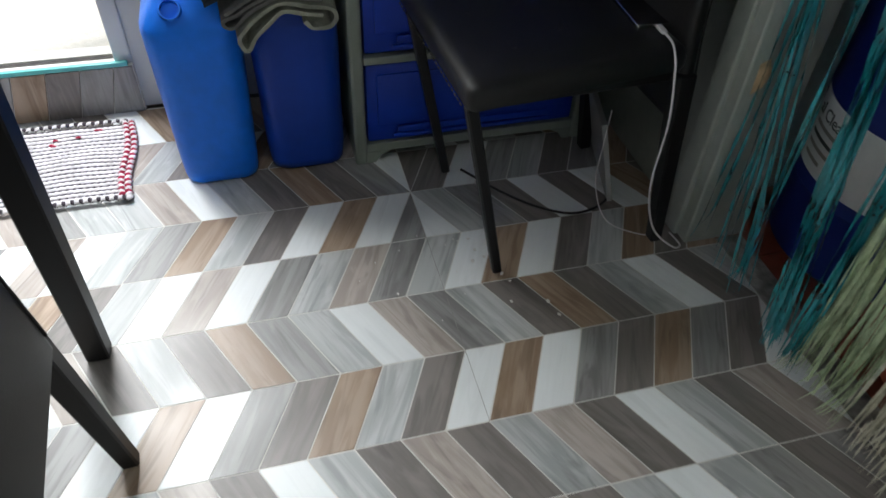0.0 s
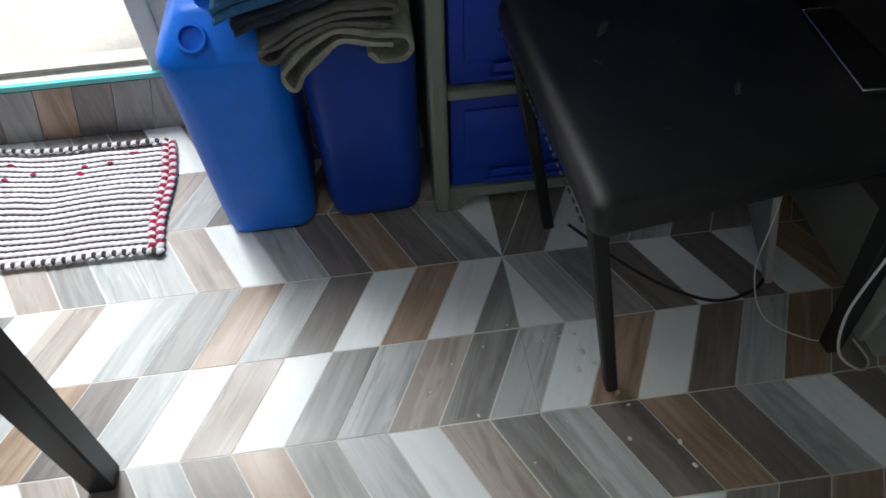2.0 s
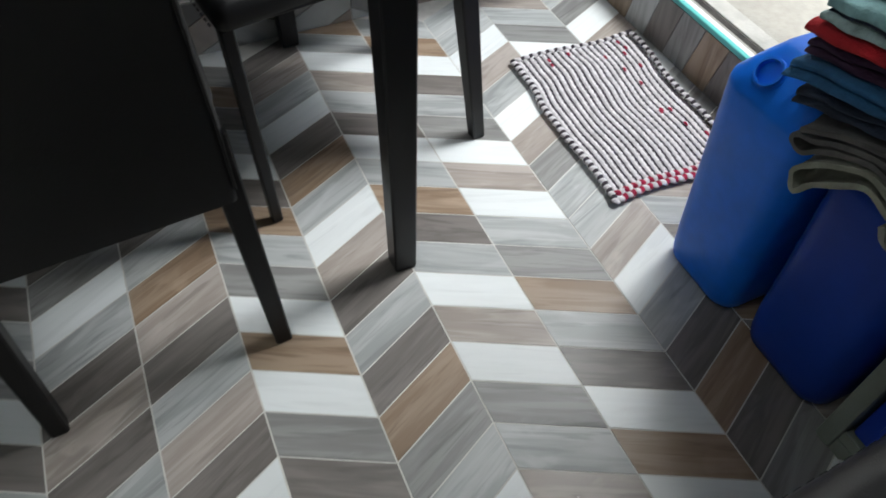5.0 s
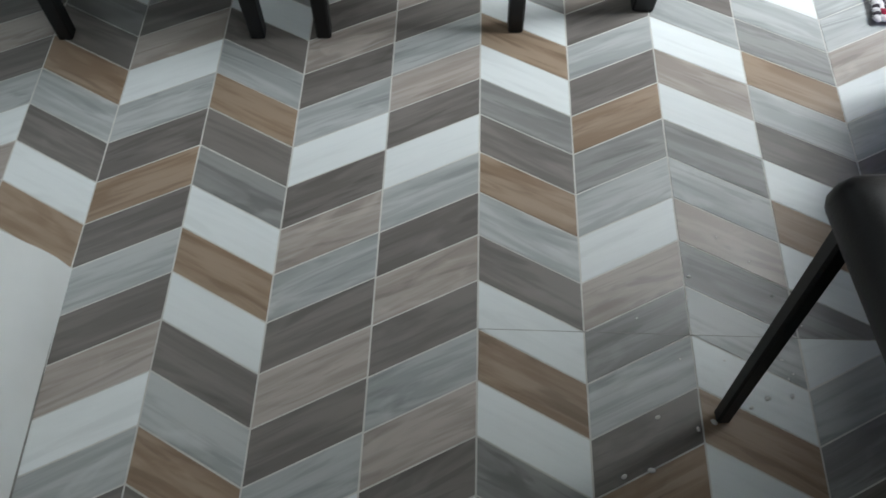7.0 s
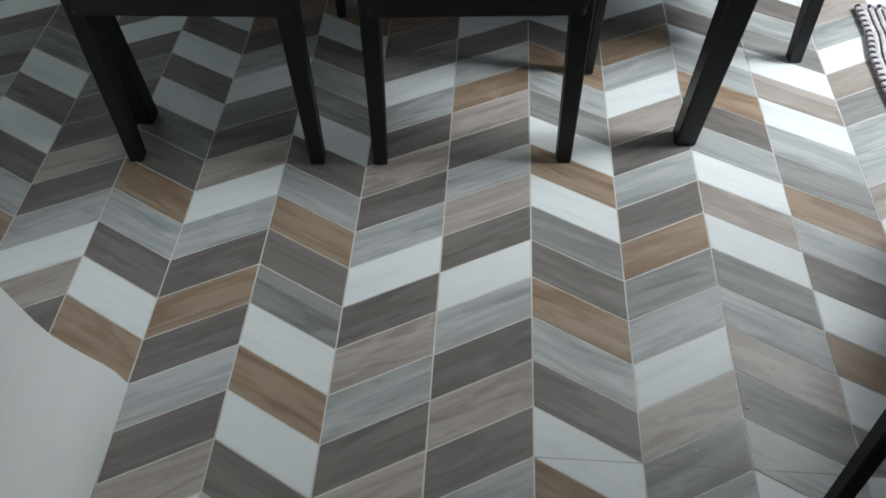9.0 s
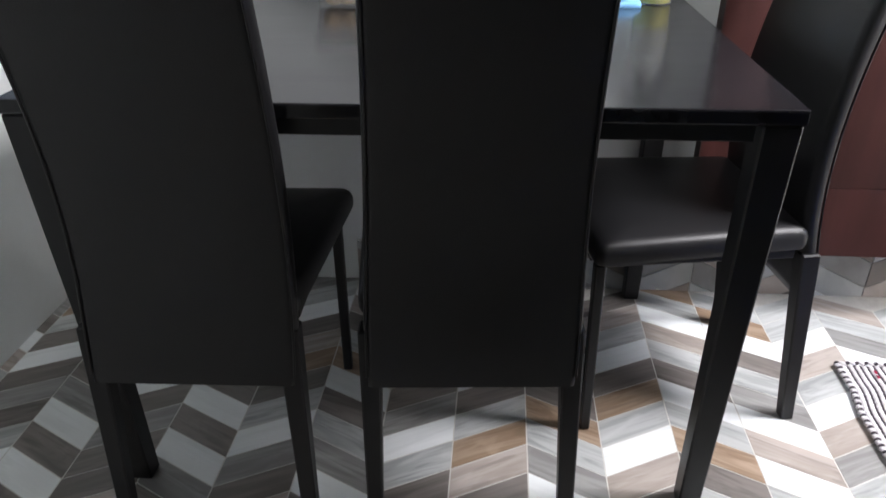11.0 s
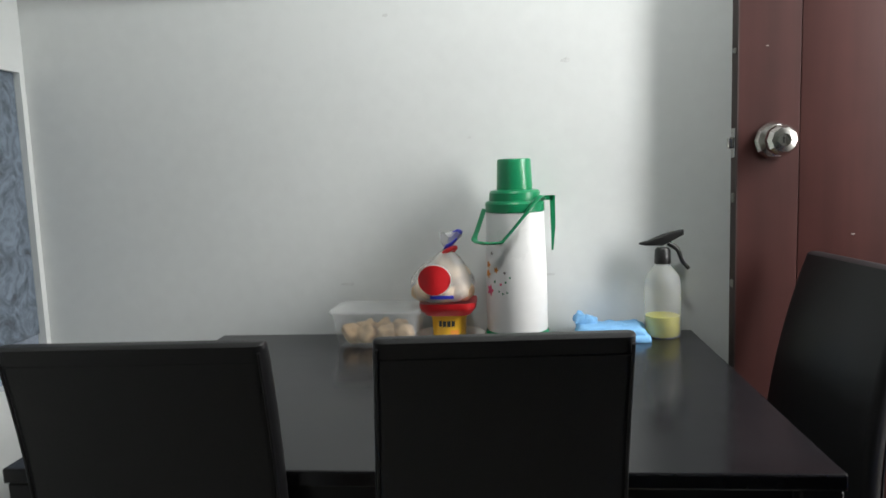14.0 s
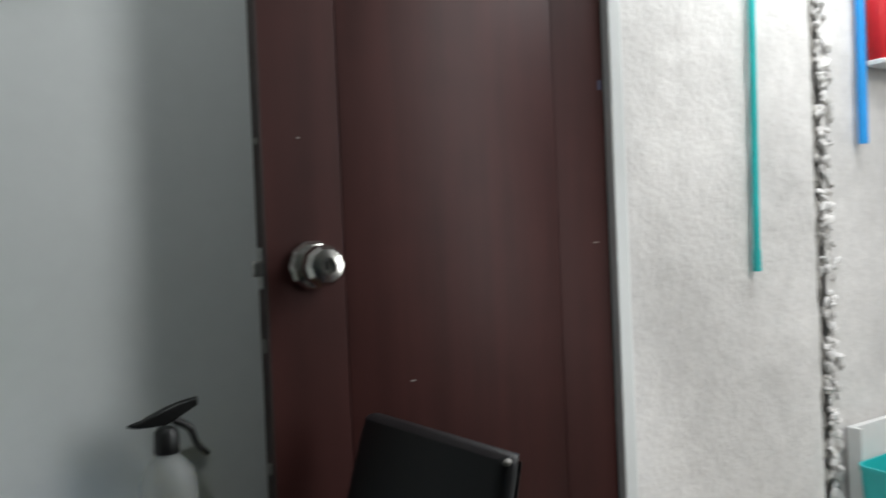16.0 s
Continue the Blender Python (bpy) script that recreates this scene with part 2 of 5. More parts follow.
LOWER_PANEL = material("pale_blue_grey_panel", (0.30, 0.35, 0.42), rough=0.7, vary=0.2, scale=(22, 22, 22), fine=25, streak=1.5)
BOARD = material("grey_board", (0.33, 0.33, 0.32), rough=0.6, vary=0.08)
AQUA = material("aqua_plastic_pipe", (0.03, 0.52, 0.52), rough=0.35, vary=0.05)
BLUE_PIPE = material("blue_plastic_pipe", (0.02, 0.30, 0.75), rough=0.35, vary=0.05)
SCUFF = material("grey_scuff", (0.66, 0.67, 0.66), rough=0.6, vary=0.1, scale=(60, 60, 60))
WORN = material("worn_leatherette", (0.028, 0.027, 0.027), rough=0.7, vary=0.25, scale=(90, 90, 90), bump=0.3)
SHOE = material("dark_shoe_fabric", (0.03, 0.03, 0.032), rough=0.9, vary=0.2, bump=0.4)
SHOE_SOLE = material("shoe_sole", (0.30, 0.26, 0.22), rough=0.8, vary=0.15)
TUBE_GLOW = bpy.data.materials.new("tube_glass")
TUBE_GLOW.use_nodes = True
TUBE_GLOW.node_tree.nodes["Principled BSDF"].inputs["Emission Color"].default_value = (0.93, 0.98, 1, 1)
TUBE_GLOW.node_tree.nodes["Principled BSDF"].inputs["Emission Strength"].default_value = 0.5


def cloth_material(name, color, vary=0.15):
    return material(name, color, rough=0.95, vary=vary, scale=(25, 25, 25), fine=120, bump=0.5, bump_scale=350)


# ---- mesh helpers ----
def mesh_of(name, bm, mat, smooth=None):
    me = bpy.data.meshes.new(name)
    bmesh.ops.recalc_face_normals(bm, faces=bm.faces)
    if smooth is not None:
        for f in bm.faces:
            f.smooth = True
        for e in bm.edges:
            if len(e.link_faces) == 2 and e.calc_face_angle(0) > radians(smooth):
                e.smooth = False
    bm.to_mesh(me)
    bm.free()
    me.materials.append(mat)
    return me


def part(name, bm, mat, parent=None, label="", smooth=None, m=None):
    ob = new(name, mesh_of(name, bm, mat, smooth))
    if m is not None:
        ob.matrix_basis = m
    if parent is not None:
        ob.parent = parent
    if label:
        ob["label"] = label
    return ob


def empty(name, label, category, m=None, group="", kind=""):
    ob = new(name)
    ob.empty_display_size = 0.05
    if m is not None:
        ob.matrix_basis = m
    return tagged(ob, label, category, group, kind)


def box(x0, x1, y0, y1, z0, z1, bevel=0.0, seg=2):
    bm = bmesh.new()
    bmesh.ops.create_cube(bm, size=1)
    for v in bm.verts:
        v.co = Vector(((x0 + x1) / 2 + v.co.x * (x1 - x0), (y0 + y1) / 2 + v.co.y * (y1 - y0), (z0 + z1) / 2 + v.co.z * (z1 - z0)))
    if bevel:
        bmesh.ops.bevel(bm, geom=list(bm.edges), offset=bevel, segments=seg, profile=0.5, affect="EDGES")
    return bm


def loft(rings, closed=True, caps=True, loop=False):
    """A skin over rings of equally many points."""
    bm = bmesh.new()
    rows = [[bm.verts.new(p) for p in ring] for ring in rings]
    n = len(rows[0])
    pairs = list(zip(rows, rows[1:])) + ([(rows[-1], rows[0])] if loop else [])
    for a, b in pairs:
        for i in range(n if closed else n - 1):
            j = (i + 1) % n
            bm.faces.new((a[i], a[j], b[j], b[i]))
    if caps and not loop and closed:
        bm.faces.new(rows[0][::-1])
        bm.faces.new(rows[-1])
    return bm


def lathe(profile, n=32, centre=(0, 0)):
    return loft([[(centre[0] + r * math.cos(2 * math.pi * i / n), centre[1] + r * math.sin(2 * math.pi * i / n), z) for i in range(n)]
                 for r, z in profile])


def tube(points, radius, n=8, flat=1.0, up=(0, 0, 1)):
    """A rod along points; radius is a number or a function of the share of the way."""
    pts = [Vector(p) for p in points]
    rings = []
    for i, p in enumerate(pts):
        d = (pts[min(i + 1, len(pts) - 1)] - pts[max(i - 1, 0)]).normalized()
        side = d.cross(Vector(up))
        side = side.normalized() if side.length > 1e-4 else d.orthogonal().normalized()
        top = side.cross(d)
        r = radius(i / (len(pts) - 1)) if callable(radius) else radius
        rings.append([p + r * (math.cos(2 * math.pi * k / n) * side + flat * math.sin(2 * math.pi * k / n) * top) for k in range(n)])
    return loft(rings)


def spline(points, steps=8):
    pts = [Vector(p) for p in points]
    pts = [pts[0] * 2 - pts[1], *pts, pts[-1] * 2 - pts[-2]]
    out = []
    for i in range(1, len(pts) - 2):
        a, b, c, d = pts[i - 1:i + 3]
        for s in range(steps):
            t = s / steps
            out.append(0.5 * (2 * b + (c - a) * t + (2 * a - 5 * b + 4 * c - d) * t * t + (3 * b - a - 3 * c + d) * t ** 3))
    return out + [pts[-2]]


def round_rect(w, d, r, n=6):
    """Points of a rounded rectangle about the origin."""
    out = []
    for cx, cy, a in ((w / 2 - r, d / 2 - r, 0), (-w / 2 + r, d / 2 - r, 90), (-w / 2 + r, -d / 2 + r, 180), (w / 2 - r, -d / 2 + r, 270)):
        for k in range(n + 1):
            t = radians(a + 90 * k / n)
            out.append((cx + r * math.cos(t), cy + r * math.sin(t)))
    return out


def prism(points, z0, z1):
    return loft([[(x, y, z0) for x, y in points], [(x, y, z1) for x, y in points]])


def leg(foot, top, w0, w1, d0=None, d1=None, bevel=0.003):
    """A tapered square leg from its foot to its top."""
    d0, d1 = d0 or w0, d1 or w1
    rings = []
    for (x, y, z), w, d in ((foot, w0, d0), (top, w1, d1)):
        rings.append([(x - w / 2, y - d / 2, z), (x + w / 2, y - d / 2, z), (x + w / 2, y + d / 2, z), (x - w / 2, y + d / 2, z)])
    bm = loft(rings)
    bmesh.ops.bevel(bm, geom=list(bm.edges), offset=bevel, segments=1, affect="EDGES")
    return bm


def joined(*bms):
    out = bmesh.new()
    for b in bms:
        me = bpy.data.meshes.new("tmp")
        b.to_mesh(me)
        b.free()
        out.from_mesh(me)
        bpy.data.meshes.remove(me)
    return out


def structure(name, bm, mat, label, category, smooth=None):
    return tagged(part(name, bm, mat, smooth=smooth), label, category, kind="structure")


# ---- the room ----
W, H = 0.15, 0.075          # width and pitch of the chevron planks
NORTH, WEST, EAST, SOUTH, TOP = 1.36, -1.68, 0.62, -0.55, 2.6

floor = structure("floor", box(WEST - 0.1, 0.605, -0.60, 1.47, -0.08, -0.0006), GROUT, "chevron wood-look ceramic tile floor in white, grey and tan", "floor")
structure("wall_north", box(WEST - 0.1, EAST + 0.12, NORTH, NORTH + 0.1, 0, TOP), WHITE_WALL, "plain white painted wall behind the dining table", "wall")
structure("wall_west", joined(box(WEST - 0.1, WEST, -0.56, 0.45, 0, TOP), box(WEST - 0.1, WEST, 0.45, NORTH, 0, 0.675),
          box(WEST - 0.1, WEST, 0.45, NORTH, 1.41, TOP), box(WEST - 0.1, WEST, 1.347, NORTH, 0.675, 1.41)), WHITE_WALL,
          "plain white painted side wall with a window opening", "wall")
structure("wall_east", joined(box(EAST, EAST + 0.12, -0.56, 0.6, 0, TOP), box(EAST, EAST + 0.12, 0.6, 1.24, 2.22, TOP),
          box(EAST, EAST + 0.12, 1.262, NORTH, 0, TOP)), WHITE_WALL, "white painted wall with the entrance doorway", "wall")
structure("wall_south", joined(box(-0.10, EAST, SOUTH - 0.1, SOUTH, 0, TOP), box(WEST - 0.1, -1.25, SOUTH - 0.1, SOUTH, 0, TOP),
          box(-1.25, -0.10, SOUTH - 0.1, SOUTH, 2.1, TOP)), GREY_WOOD, "grey painted wall with a doorway closed by a string curtain", "wall")
flare = [(0.0, 0.0), (0.004, 0.04), (0.013, 0.065), (0.024, 0.085), (0.038, 0.115), (0.050, 0.145), (0.055, 0.18), (0.057, 0.24), (0.058, TOP)]
structure("partition_wall", loft([[(-1.048 - o, 0.075, z), (-1.25, 0.10, z), (WEST, 0.12, z), (WEST, SOUTH, z), (-1.035 - o, SOUTH, z), (-1.042 - o, -0.20, z)] for o, z in flare]), WHITE_WALL,
          "white painted partition with a flared and chipped foot", "wall", smooth=40)
structure("partition_foot", prism([(-1.0492, 0.035), (-1.0478, 0.035), (-1.0452, -0.06), (-1.0322, SOUTH), (-1.0345, SOUTH), (-1.0475, -0.06)], -0.001, 0.0035), CEMENT_DARK,
          "thin dirty gap along the foot of the partition", "trim")
structure("ceiling", box(WEST - 0.1, EAST + 0.12, -0.65, NORTH + 0.1, TOP, TOP + 0.1), CEILING, "unseen ceiling, kept dark to cut bounced light", "ceiling")

for x, z, a, b in ((-0.402, 1.372, 0.010, 0.004), (-0.445, 0.892, 0.013, 0.002), (-0.918, 0.878, 0.016, 0.003), (-0.802, 1.490, 0.006, 0.003), (-0.62, 1.21, 0.004, 0.002)):
    part("scuff", loft([[(x + a * (1 + 0.25 * (k % 2)) * math.cos(0.7 * k), y, z + b * (1 + 0.3 * (k % 3)) * math.sin(0.7 * k)) for k in range(9)] for y in (NORTH - 0.0004, NORTH + 0.001)]), SCUFF, bpy.data.objects["wall_north"], "faint grey scuff")

# window in the side wall
win = tagged(empty("window_1", "white framed window with a blue-grey patterned curtain behind", "window"), kind="structure")
part("window_frame", joined(box(WEST - 0.06, WEST + 0.002, 1.341, 1.347, 0.675, 1.41), box(WEST - 0.06, WEST + 0.002, 0.45, 1.341, 1.402, 1.41),
     box(WEST - 0.06, WEST + 0.012, 0.45, 1.341, 0.675, 0.683), box(WEST - 0.06, WEST + 0.002, 0.45, 0.46, 0.683, 1.402)), WHITE_WALL, win)
wave = [[(WEST - 0.010 + 0.004 * math.sin(i * 0.9), 0.46 + 0.8805 * i / 40, z) for i in range(41)] for z in (0.772, 1.402)]
part("curtain", loft(wave + [[(x - 0.004, y, z) for x, y, z in r] for r in wave[::-1]], closed=False, loop=True), BLUE_GLASS, win, "blue-grey patterned cloth")
part("lower_panel", box(WEST - 0.030, WEST - 0.018, 0.461, 1.340, 0.6835, 0.80), LOWER_PANEL, win, "paler blue-grey panel below the curtain")
structure("window_backing", box(WEST - 0.14, WEST - 0.1, 0.42, NORTH, 0.7, 1.5), PALE_WALL, "dim space behind the window", "wall")

# entrance: raised threshold, tiled riser, white jambs, cement outside
structure("threshold", box(0.612, 0.70, 0.6, 1.24, -0.05, 0.128), CONCRETE_FLOOR, "raised cement threshold of the entrance", "threshold")
structure("threshold_edge", box(0.594, 0.606, 0.585, 1.24, 0.126, 0.138, 0.002), TEAL_STRIP, "teal plastic edge strip of the entrance step", "trim")
structure("threshold_bead", box(0.608, 0.622, 0.6, 1.24, 0.129, 0.134, 0.001), FLASK_WHITE, "white sealing bead along the threshold", "trim")
structure("threshold_groove", box(0.636, 0.650, 0.616, 1.22, 0.1265, 0.1288), GROOVE, "dark groove along the threshold", "trim")
structure("threshold_strip", box(0.652, 0.694, 0.616, 1.22, 0.1262, 0.1318, 0.0012), CEMENT_PALE, "whitish cement strip outside the groove", "trim")
structure("door_jamb_south", box(0.61, 0.75, 0.575, 0.615, 0.128, 2.22, 0.004), WHITE_WALL, "white painted door jamb", "door frame")
structure("door_jamb_north", box(0.60, 0.634, 1.222, 1.262, 0.128, 2.22, 0.004), WHITE_WALL, "white painted door jamb beside the open door", "door frame")
structure("ground", joined(box(0.70, 60, 0.6, 1.6, -0.4, 0.128), box(0.742, 60, -60, 0.6, -0.4, 0.128), box(0.742, 60, 1.6, 60, -0.4, 0.128), box(-60, 0.742, -60, 60, -0.5, -0.09)), CONCRETE_FLOOR, "rough grey cement ground outside the entrance", "ground")

# rough cement walls of the passage outside
def rough_slab(x0, x1, y, z0, z1, depth, nx, nz, amount, seed):
    """A cement face with hand-trowelled unevenness."""
    def off(i, j):
        return amount * noise.fractal(Vector((i * 0.9 + seed, j * 0.55, seed)), 0.8, 2.0, 4)
    front = [[(x0 + (x1 - x0) * i / nx, y + off(i, j), z0 + (z1 - z0) * j / nz) for i in range(nx + 1)] for j in range(nz + 1)]
    bm = loft(front, closed=False, caps=False)
    rim = box(x0, x1, y + 0.02, y + depth, z0, z1)
    return joined(bm, rim)


structure("passage_wall", rough_slab(0.634, 1.277, 1.250, 0.128, 3.2, 0.3, 24, 120, 0.0035, 3.1), CONCRETE, "rough unpainted cement wall of the outside passage", "wall", smooth=60)
structure("passage_wall_far", rough_slab(1.335, 4.0, 1.265, 0.128, 3.2, 0.3, 60, 90, 0.004, 8.7), CONCRETE, "grey unpainted cement wall beyond a rough joint", "wall", smooth=60)
seam_pts = [(1.300 + 0.006 * noise.noise(Vector((0, 0, k * 0.7))), 1.283, 0.13 + 3.0 * k / 160) for k in range(161)]
seam = tagged(part("wall_joint", tube(seam_pts, lambda s: 0.034 + 0.016 * noise.noise(Vector((s * 90, 2, 1))), 10, 0.6, (0, 1, 0)), CEMENT_DARK),
              "vertical joint of crumbling mortar in the cement wall", "trim", kind="structure")
rubble = bmesh.new()
rng = random.Random(5)
for k in range(420):
    s = rng.uniform(0.005, 0.014)
    z = rng.uniform(0.14, 2.4)
    m = Matrix.Translation((1.340 + rng.uniform(-0.024, 0.026), 1.262 + rng.uniform(-0.01, 0.01), z)) @ Euler((rng.random() * 3, rng.random() * 3, 0)).to_matrix().to_4x4() @ Matrix.Diagonal((s * 1.5, s, s * 0.6, 1))
    bmesh.ops.create_icosphere(rubble, subdivisions=1, radius=1, matrix=m)
tagged(part("mortar_lumps", rubble, CONCRETE, seam), kind="stuff")
structure("passage_wall_opposite", box(3.9, 4.1, -6, 1.4, 0.128, 2.4), CONCRETE, "grey cement wall across the passage", "wall")

pipe = empty("aqua_pipe", "thin aqua plastic pipe hanging on the cement wall", "pipe")
part("tube", tube([(1.052, 1.236, 2.4), (1.046, 1.236, 1.695), (1.033, 1.236, 1.15)], 0.0075, 10), AQUA, pipe, smooth=50)
part("ferrule", lathe([(0.009, 1.107), (0.0095, 1.112), (0.0085, 1.118), (0.0095, 1.124), (0.0085, 1.130), (0.0095, 1.136), (0.009, 1.155)], 14, (1.033, 1.236)), AQUA, pipe, smooth=50)
pipe2 = tagged(part("blue_pipe", tube([(1.497, 1.246, 2.4), (1.489, 1.246, 1.406)], 0.0115, 12), BLUE_PIPE, smooth=50), "blue plastic pipe hanging on the cement wall", "pipe")
redbox = empty("red_box", "red plastic box fixed on the cement wall", "box")
part("body", box(1.535, 1.72, 1.215, 1.258, 1.622, 1.80, 0.01), RED, redbox, smooth=40)
part("base", box(1.531, 1.725, 1.21, 1.258, 1.608, 1.622, 0.003), FLASK_WHITE, redbox, "white base plate")
cab = empty("low_cabinet", "white low board cabinet with an aqua basin beside the passage wall", "cabinet")
part("side_panel", box(1.378, 1.390, 1.214, 1.25, 0.128, 0.700, 0.002), FLASK_WHITE, cab)
part("back_panel", box(1.390, 1.9, 1.235, 1.25, 0.128, 0.700, 0.002), FLASK_WHITE, cab)
part("shelf", joined(box(1.29, 1.9, 1.09, 1.2135, 0.40, 0.415, 0.002), box(1.30, 1.9, 1.10, 1.2135, 0.128, 0.40)), FLASK_WHITE, cab)
basin = tagged(part("basin", loft([[(1.436 + a * s, 1.155 + b * s, z) for a, b in round_rect(0.20, 0.105, 0.03)] for s, z in ((0.85, 0.416), (1, 0.612), (1.04, 0.612), (1.04, 0.624), (0.97, 0.624), (0.82, 0.43))]), AQUA, smooth=40),
               "aqua plastic basin on the low cabinet shelf", "basin")


def shoe(m, label):
    e = empty("shoe", label, "shoe", m)
    def ring(x, w, h, z0):
        return [(x, w * math.cos(t), z0 + h * max(0.0, math.sin(t))) for t in [math.pi * k / 8 for k in range(9)]] + [(x, -w * 0.8, z0), (x, 0, z0), (x, w * 0.8, z0)]
    part("upper", loft([ring(x, w, h, 0.022) for x, w, h in ((-0.13, 0.012, 0.03), (-0.12, 0.03, 0.07), (-0.08, 0.036, 0.075), (-0.02, 0.036, 0.07), (0.04, 0.042, 0.05), (0.1, 0.04, 0.035), (0.13, 0.02, 0.02))]), SHOE, e, smooth=60)
    part("sole", loft([[(x * s, y * s, z) for x, y in round_rect(0.28, 0.092, 0.045)] for s, z in ((0.97, 0), (1, 0.008), (1, 0.022), (0.96, 0.026))]), SHOE_SOLE, e, smooth=50)
    part("lace", tube(spline([(0.0, 0.01, 0.09), (0.03, 0.05, 0.07), (0.07, 0.075, 0.012), (0.13, 0.10, 0.006), (0.2, 0.09, 0.005)]), 0.0025, 6), SHOE, e, smooth=60)
    part("lace", tube(spline([(0.0, -0.01, 0.09), (0.05, 0.04, 0.08), (0.10, 0.065, 0.012), (0.17, 0.04, 0.005)]), 0.0025, 6), SHOE, e, smooth=60)
    return e


shoe(pose(0.97, 1.16, 0.129, 0, 0, -60), "worn dark trainer with loose laces on the cement outside")
shoe(pose(1.10, 1.17, 0.129, 0, 0, -75), "worn dark trainer lying beside its pair on the cement")

# room behind the string curtain
structure("back_room_floor", box(-1.95, 0.2, -2.3, -0.602, -0.08, -0.012), GROUT, "red tiled floor of the back room", "floor")
tile = mesh_of("red_tile", box(-0.098, 0.098, -0.098, 0.098, -0.012, -0.002, 0.002, 1), RED_TILE)
backfloor = bpy.data.objects["back_room_floor"]
for i in range(9):
    for j in range(7):
        o = new("tile", tile)
        o.matrix_basis = pose(-1.7 + 0.2 * i, -0.67 - 0.2 * j, 0)
        o.parent = backfloor
structure("back_room_wall", joined(box(-1.9, 0.2, -2.3, -2.2, -0.012, TOP), box(-1.95, -1.9, -2.2, -0.65, -0.012, TOP), box(0.1, 0.2, -2.2, -0.65, -0.012, TOP)), PALE_WALL, "back room walls, kept pale to bounce light onto the drum", "wall")
structure("back_room_ceiling", box(-1.95, 0.2, -2.3, -0.65, TOP, TOP + 0.1), CEILING, "plain ceiling of the back room", "ceiling")
structure("curtain_jamb", joined(box(-0.135, -0.095, -0.66, -0.525, 0, 2.1, 0.004), box(-0.105, -0.055, -0.55, -0.515, 0, 2.13, 0.004)), GREY_WOOD,
          "worn grey painted wooden jamb with chipped edges", "door frame")
structure("curtain_jamb_patch", loft([[(-0.1352, -0.545 - a, 0.36 + b) for a, b in ((0, 0), (0.02, 0.012), (0.028, 0.04), (0.015, 0.07), (-0.002, 0.06))],
          [(-0.132, -0.545 - a, 0.36 + b) for a, b in ((0, 0), (0.02, 0.012), (0.028, 0.04), (0.015, 0.07), (-0.002, 0.06))]]), BREAD, "bare chipped wood on the jamb", "trim")
structure("curtain_sill", box(-1.25, -0.135, -0.66, -0.601, -0.05, 0.001, 0.0005), CEMENT_DARK, "worn cement sill strip under the string curtain", "trim")

drum = empty("blue_drum", "blue plastic drum with a white paper label in the back room", "drum", pose(-0.22, -0.895, -0.002, 0, 0, 0))
part("body", lathe([(0.17, 0), (0.19, 0.02), (0.19, 0.16), (0.196, 0.175), (0.19, 0.19), (0.19, 0.62), (0.196, 0.64), (0.19, 0.66), (0.18, 0.82), (0.12, 0.86), (0.02, 0.865)], 40), DRUM_BLUE, drum, smooth=40)
lab = part("label", loft([[(0.192 * math.sin(a), 0.192 * math.cos(a), z) for a in [radians(-50 + 5 * k) for k in range(21)]] for z in (0.20, 0.345)] +
     [[(0.1905 * math.sin(a), 0.1905 * math.cos(a), z) for a in [radians(-50 + 5 * k) for k in range(21)]] for z in (0.345, 0.20)], closed=False, loop=True), LABEL_WHITE, drum, "white paper label")


def lettering(name, text, size, m, mat, parent, bend=0.0):
    """Letters of the built-in font as a thin mesh, bent round a drum of radius bend."""
    cu = bpy.data.curves.new(name, "FONT")
    cu.body, cu.size, cu.align_x, cu.resolution_u = text, size, "CENTER", 3
    cu.extrude = 0.0004
    tmp = new("tmp", cu)
    me = bpy.data.meshes.new_from_object(tmp.evaluated_get(bpy.context.evaluated_depsgraph_get()))
    bpy.data.objects.remove(tmp)
    if bend:
        for v in me.vertices:
            a, r = -v.co.x / bend, bend + v.co.z
            v.co = Vector((r * math.sin(a), r * math.cos(a), v.co.y))
    me.materials.append(mat)
    o = new(name, me)
    o.matrix_basis = m
    o.parent = parent
    return o


lettering("lettering", "al Clean", 0.034, pose(0, 0, 0.303, 0, 0, -14), INK, lab, 0.1932)
for k, (z, a, w) in enumerate(((0.284, 10, 0.12), (0.264, 14, 0.09), (0.244, 10, 0.11), (0.222, 16, 0.06))):
    ang = [radians(a) - w / 0.386 + w / 0.193 * i / 8 for i in range(9)]
    part("text_bar", loft([[(0.1928 * math.sin(t), 0.1928 * math.cos(t), zz) for t in ang] for zz in (z, z + 0.008)], closed=False), INK if k == 1 else GREY_PRINT, lab)
orange_tray = tagged(part("tray", loft([[(-0.62 + a * s, -0.80 + b * s, z) for a, b in round_rect(0.3, 0.24, 0.05)] for s, z in ((0.8, -0.001), (1, 0.11), (1.04, 0.11), (1.04, 0.12), (0.97, 0.12), (0.78, 0.012))]), material("terracotta_plastic", (0.35, 0.07, 0.03), rough=0.5), smooth=40),
                     "terracotta plastic basin on the back room floor", "basin")

# tinsel string curtain
curtain = empty("string_curtain", "shiny tinsel string curtain in teal, pale green and cream", "curtain")
part("rail", tube([(-1.24, -0.56, 2.06), (-0.12, -0.56, 2.06)], 0.008, 8), STEEL, curtain, "thin metal rail")
TINSEL = {"teal": TINSEL_TEAL, "pale": TINSEL_PALE, "cream": TINSEL_CREAM}


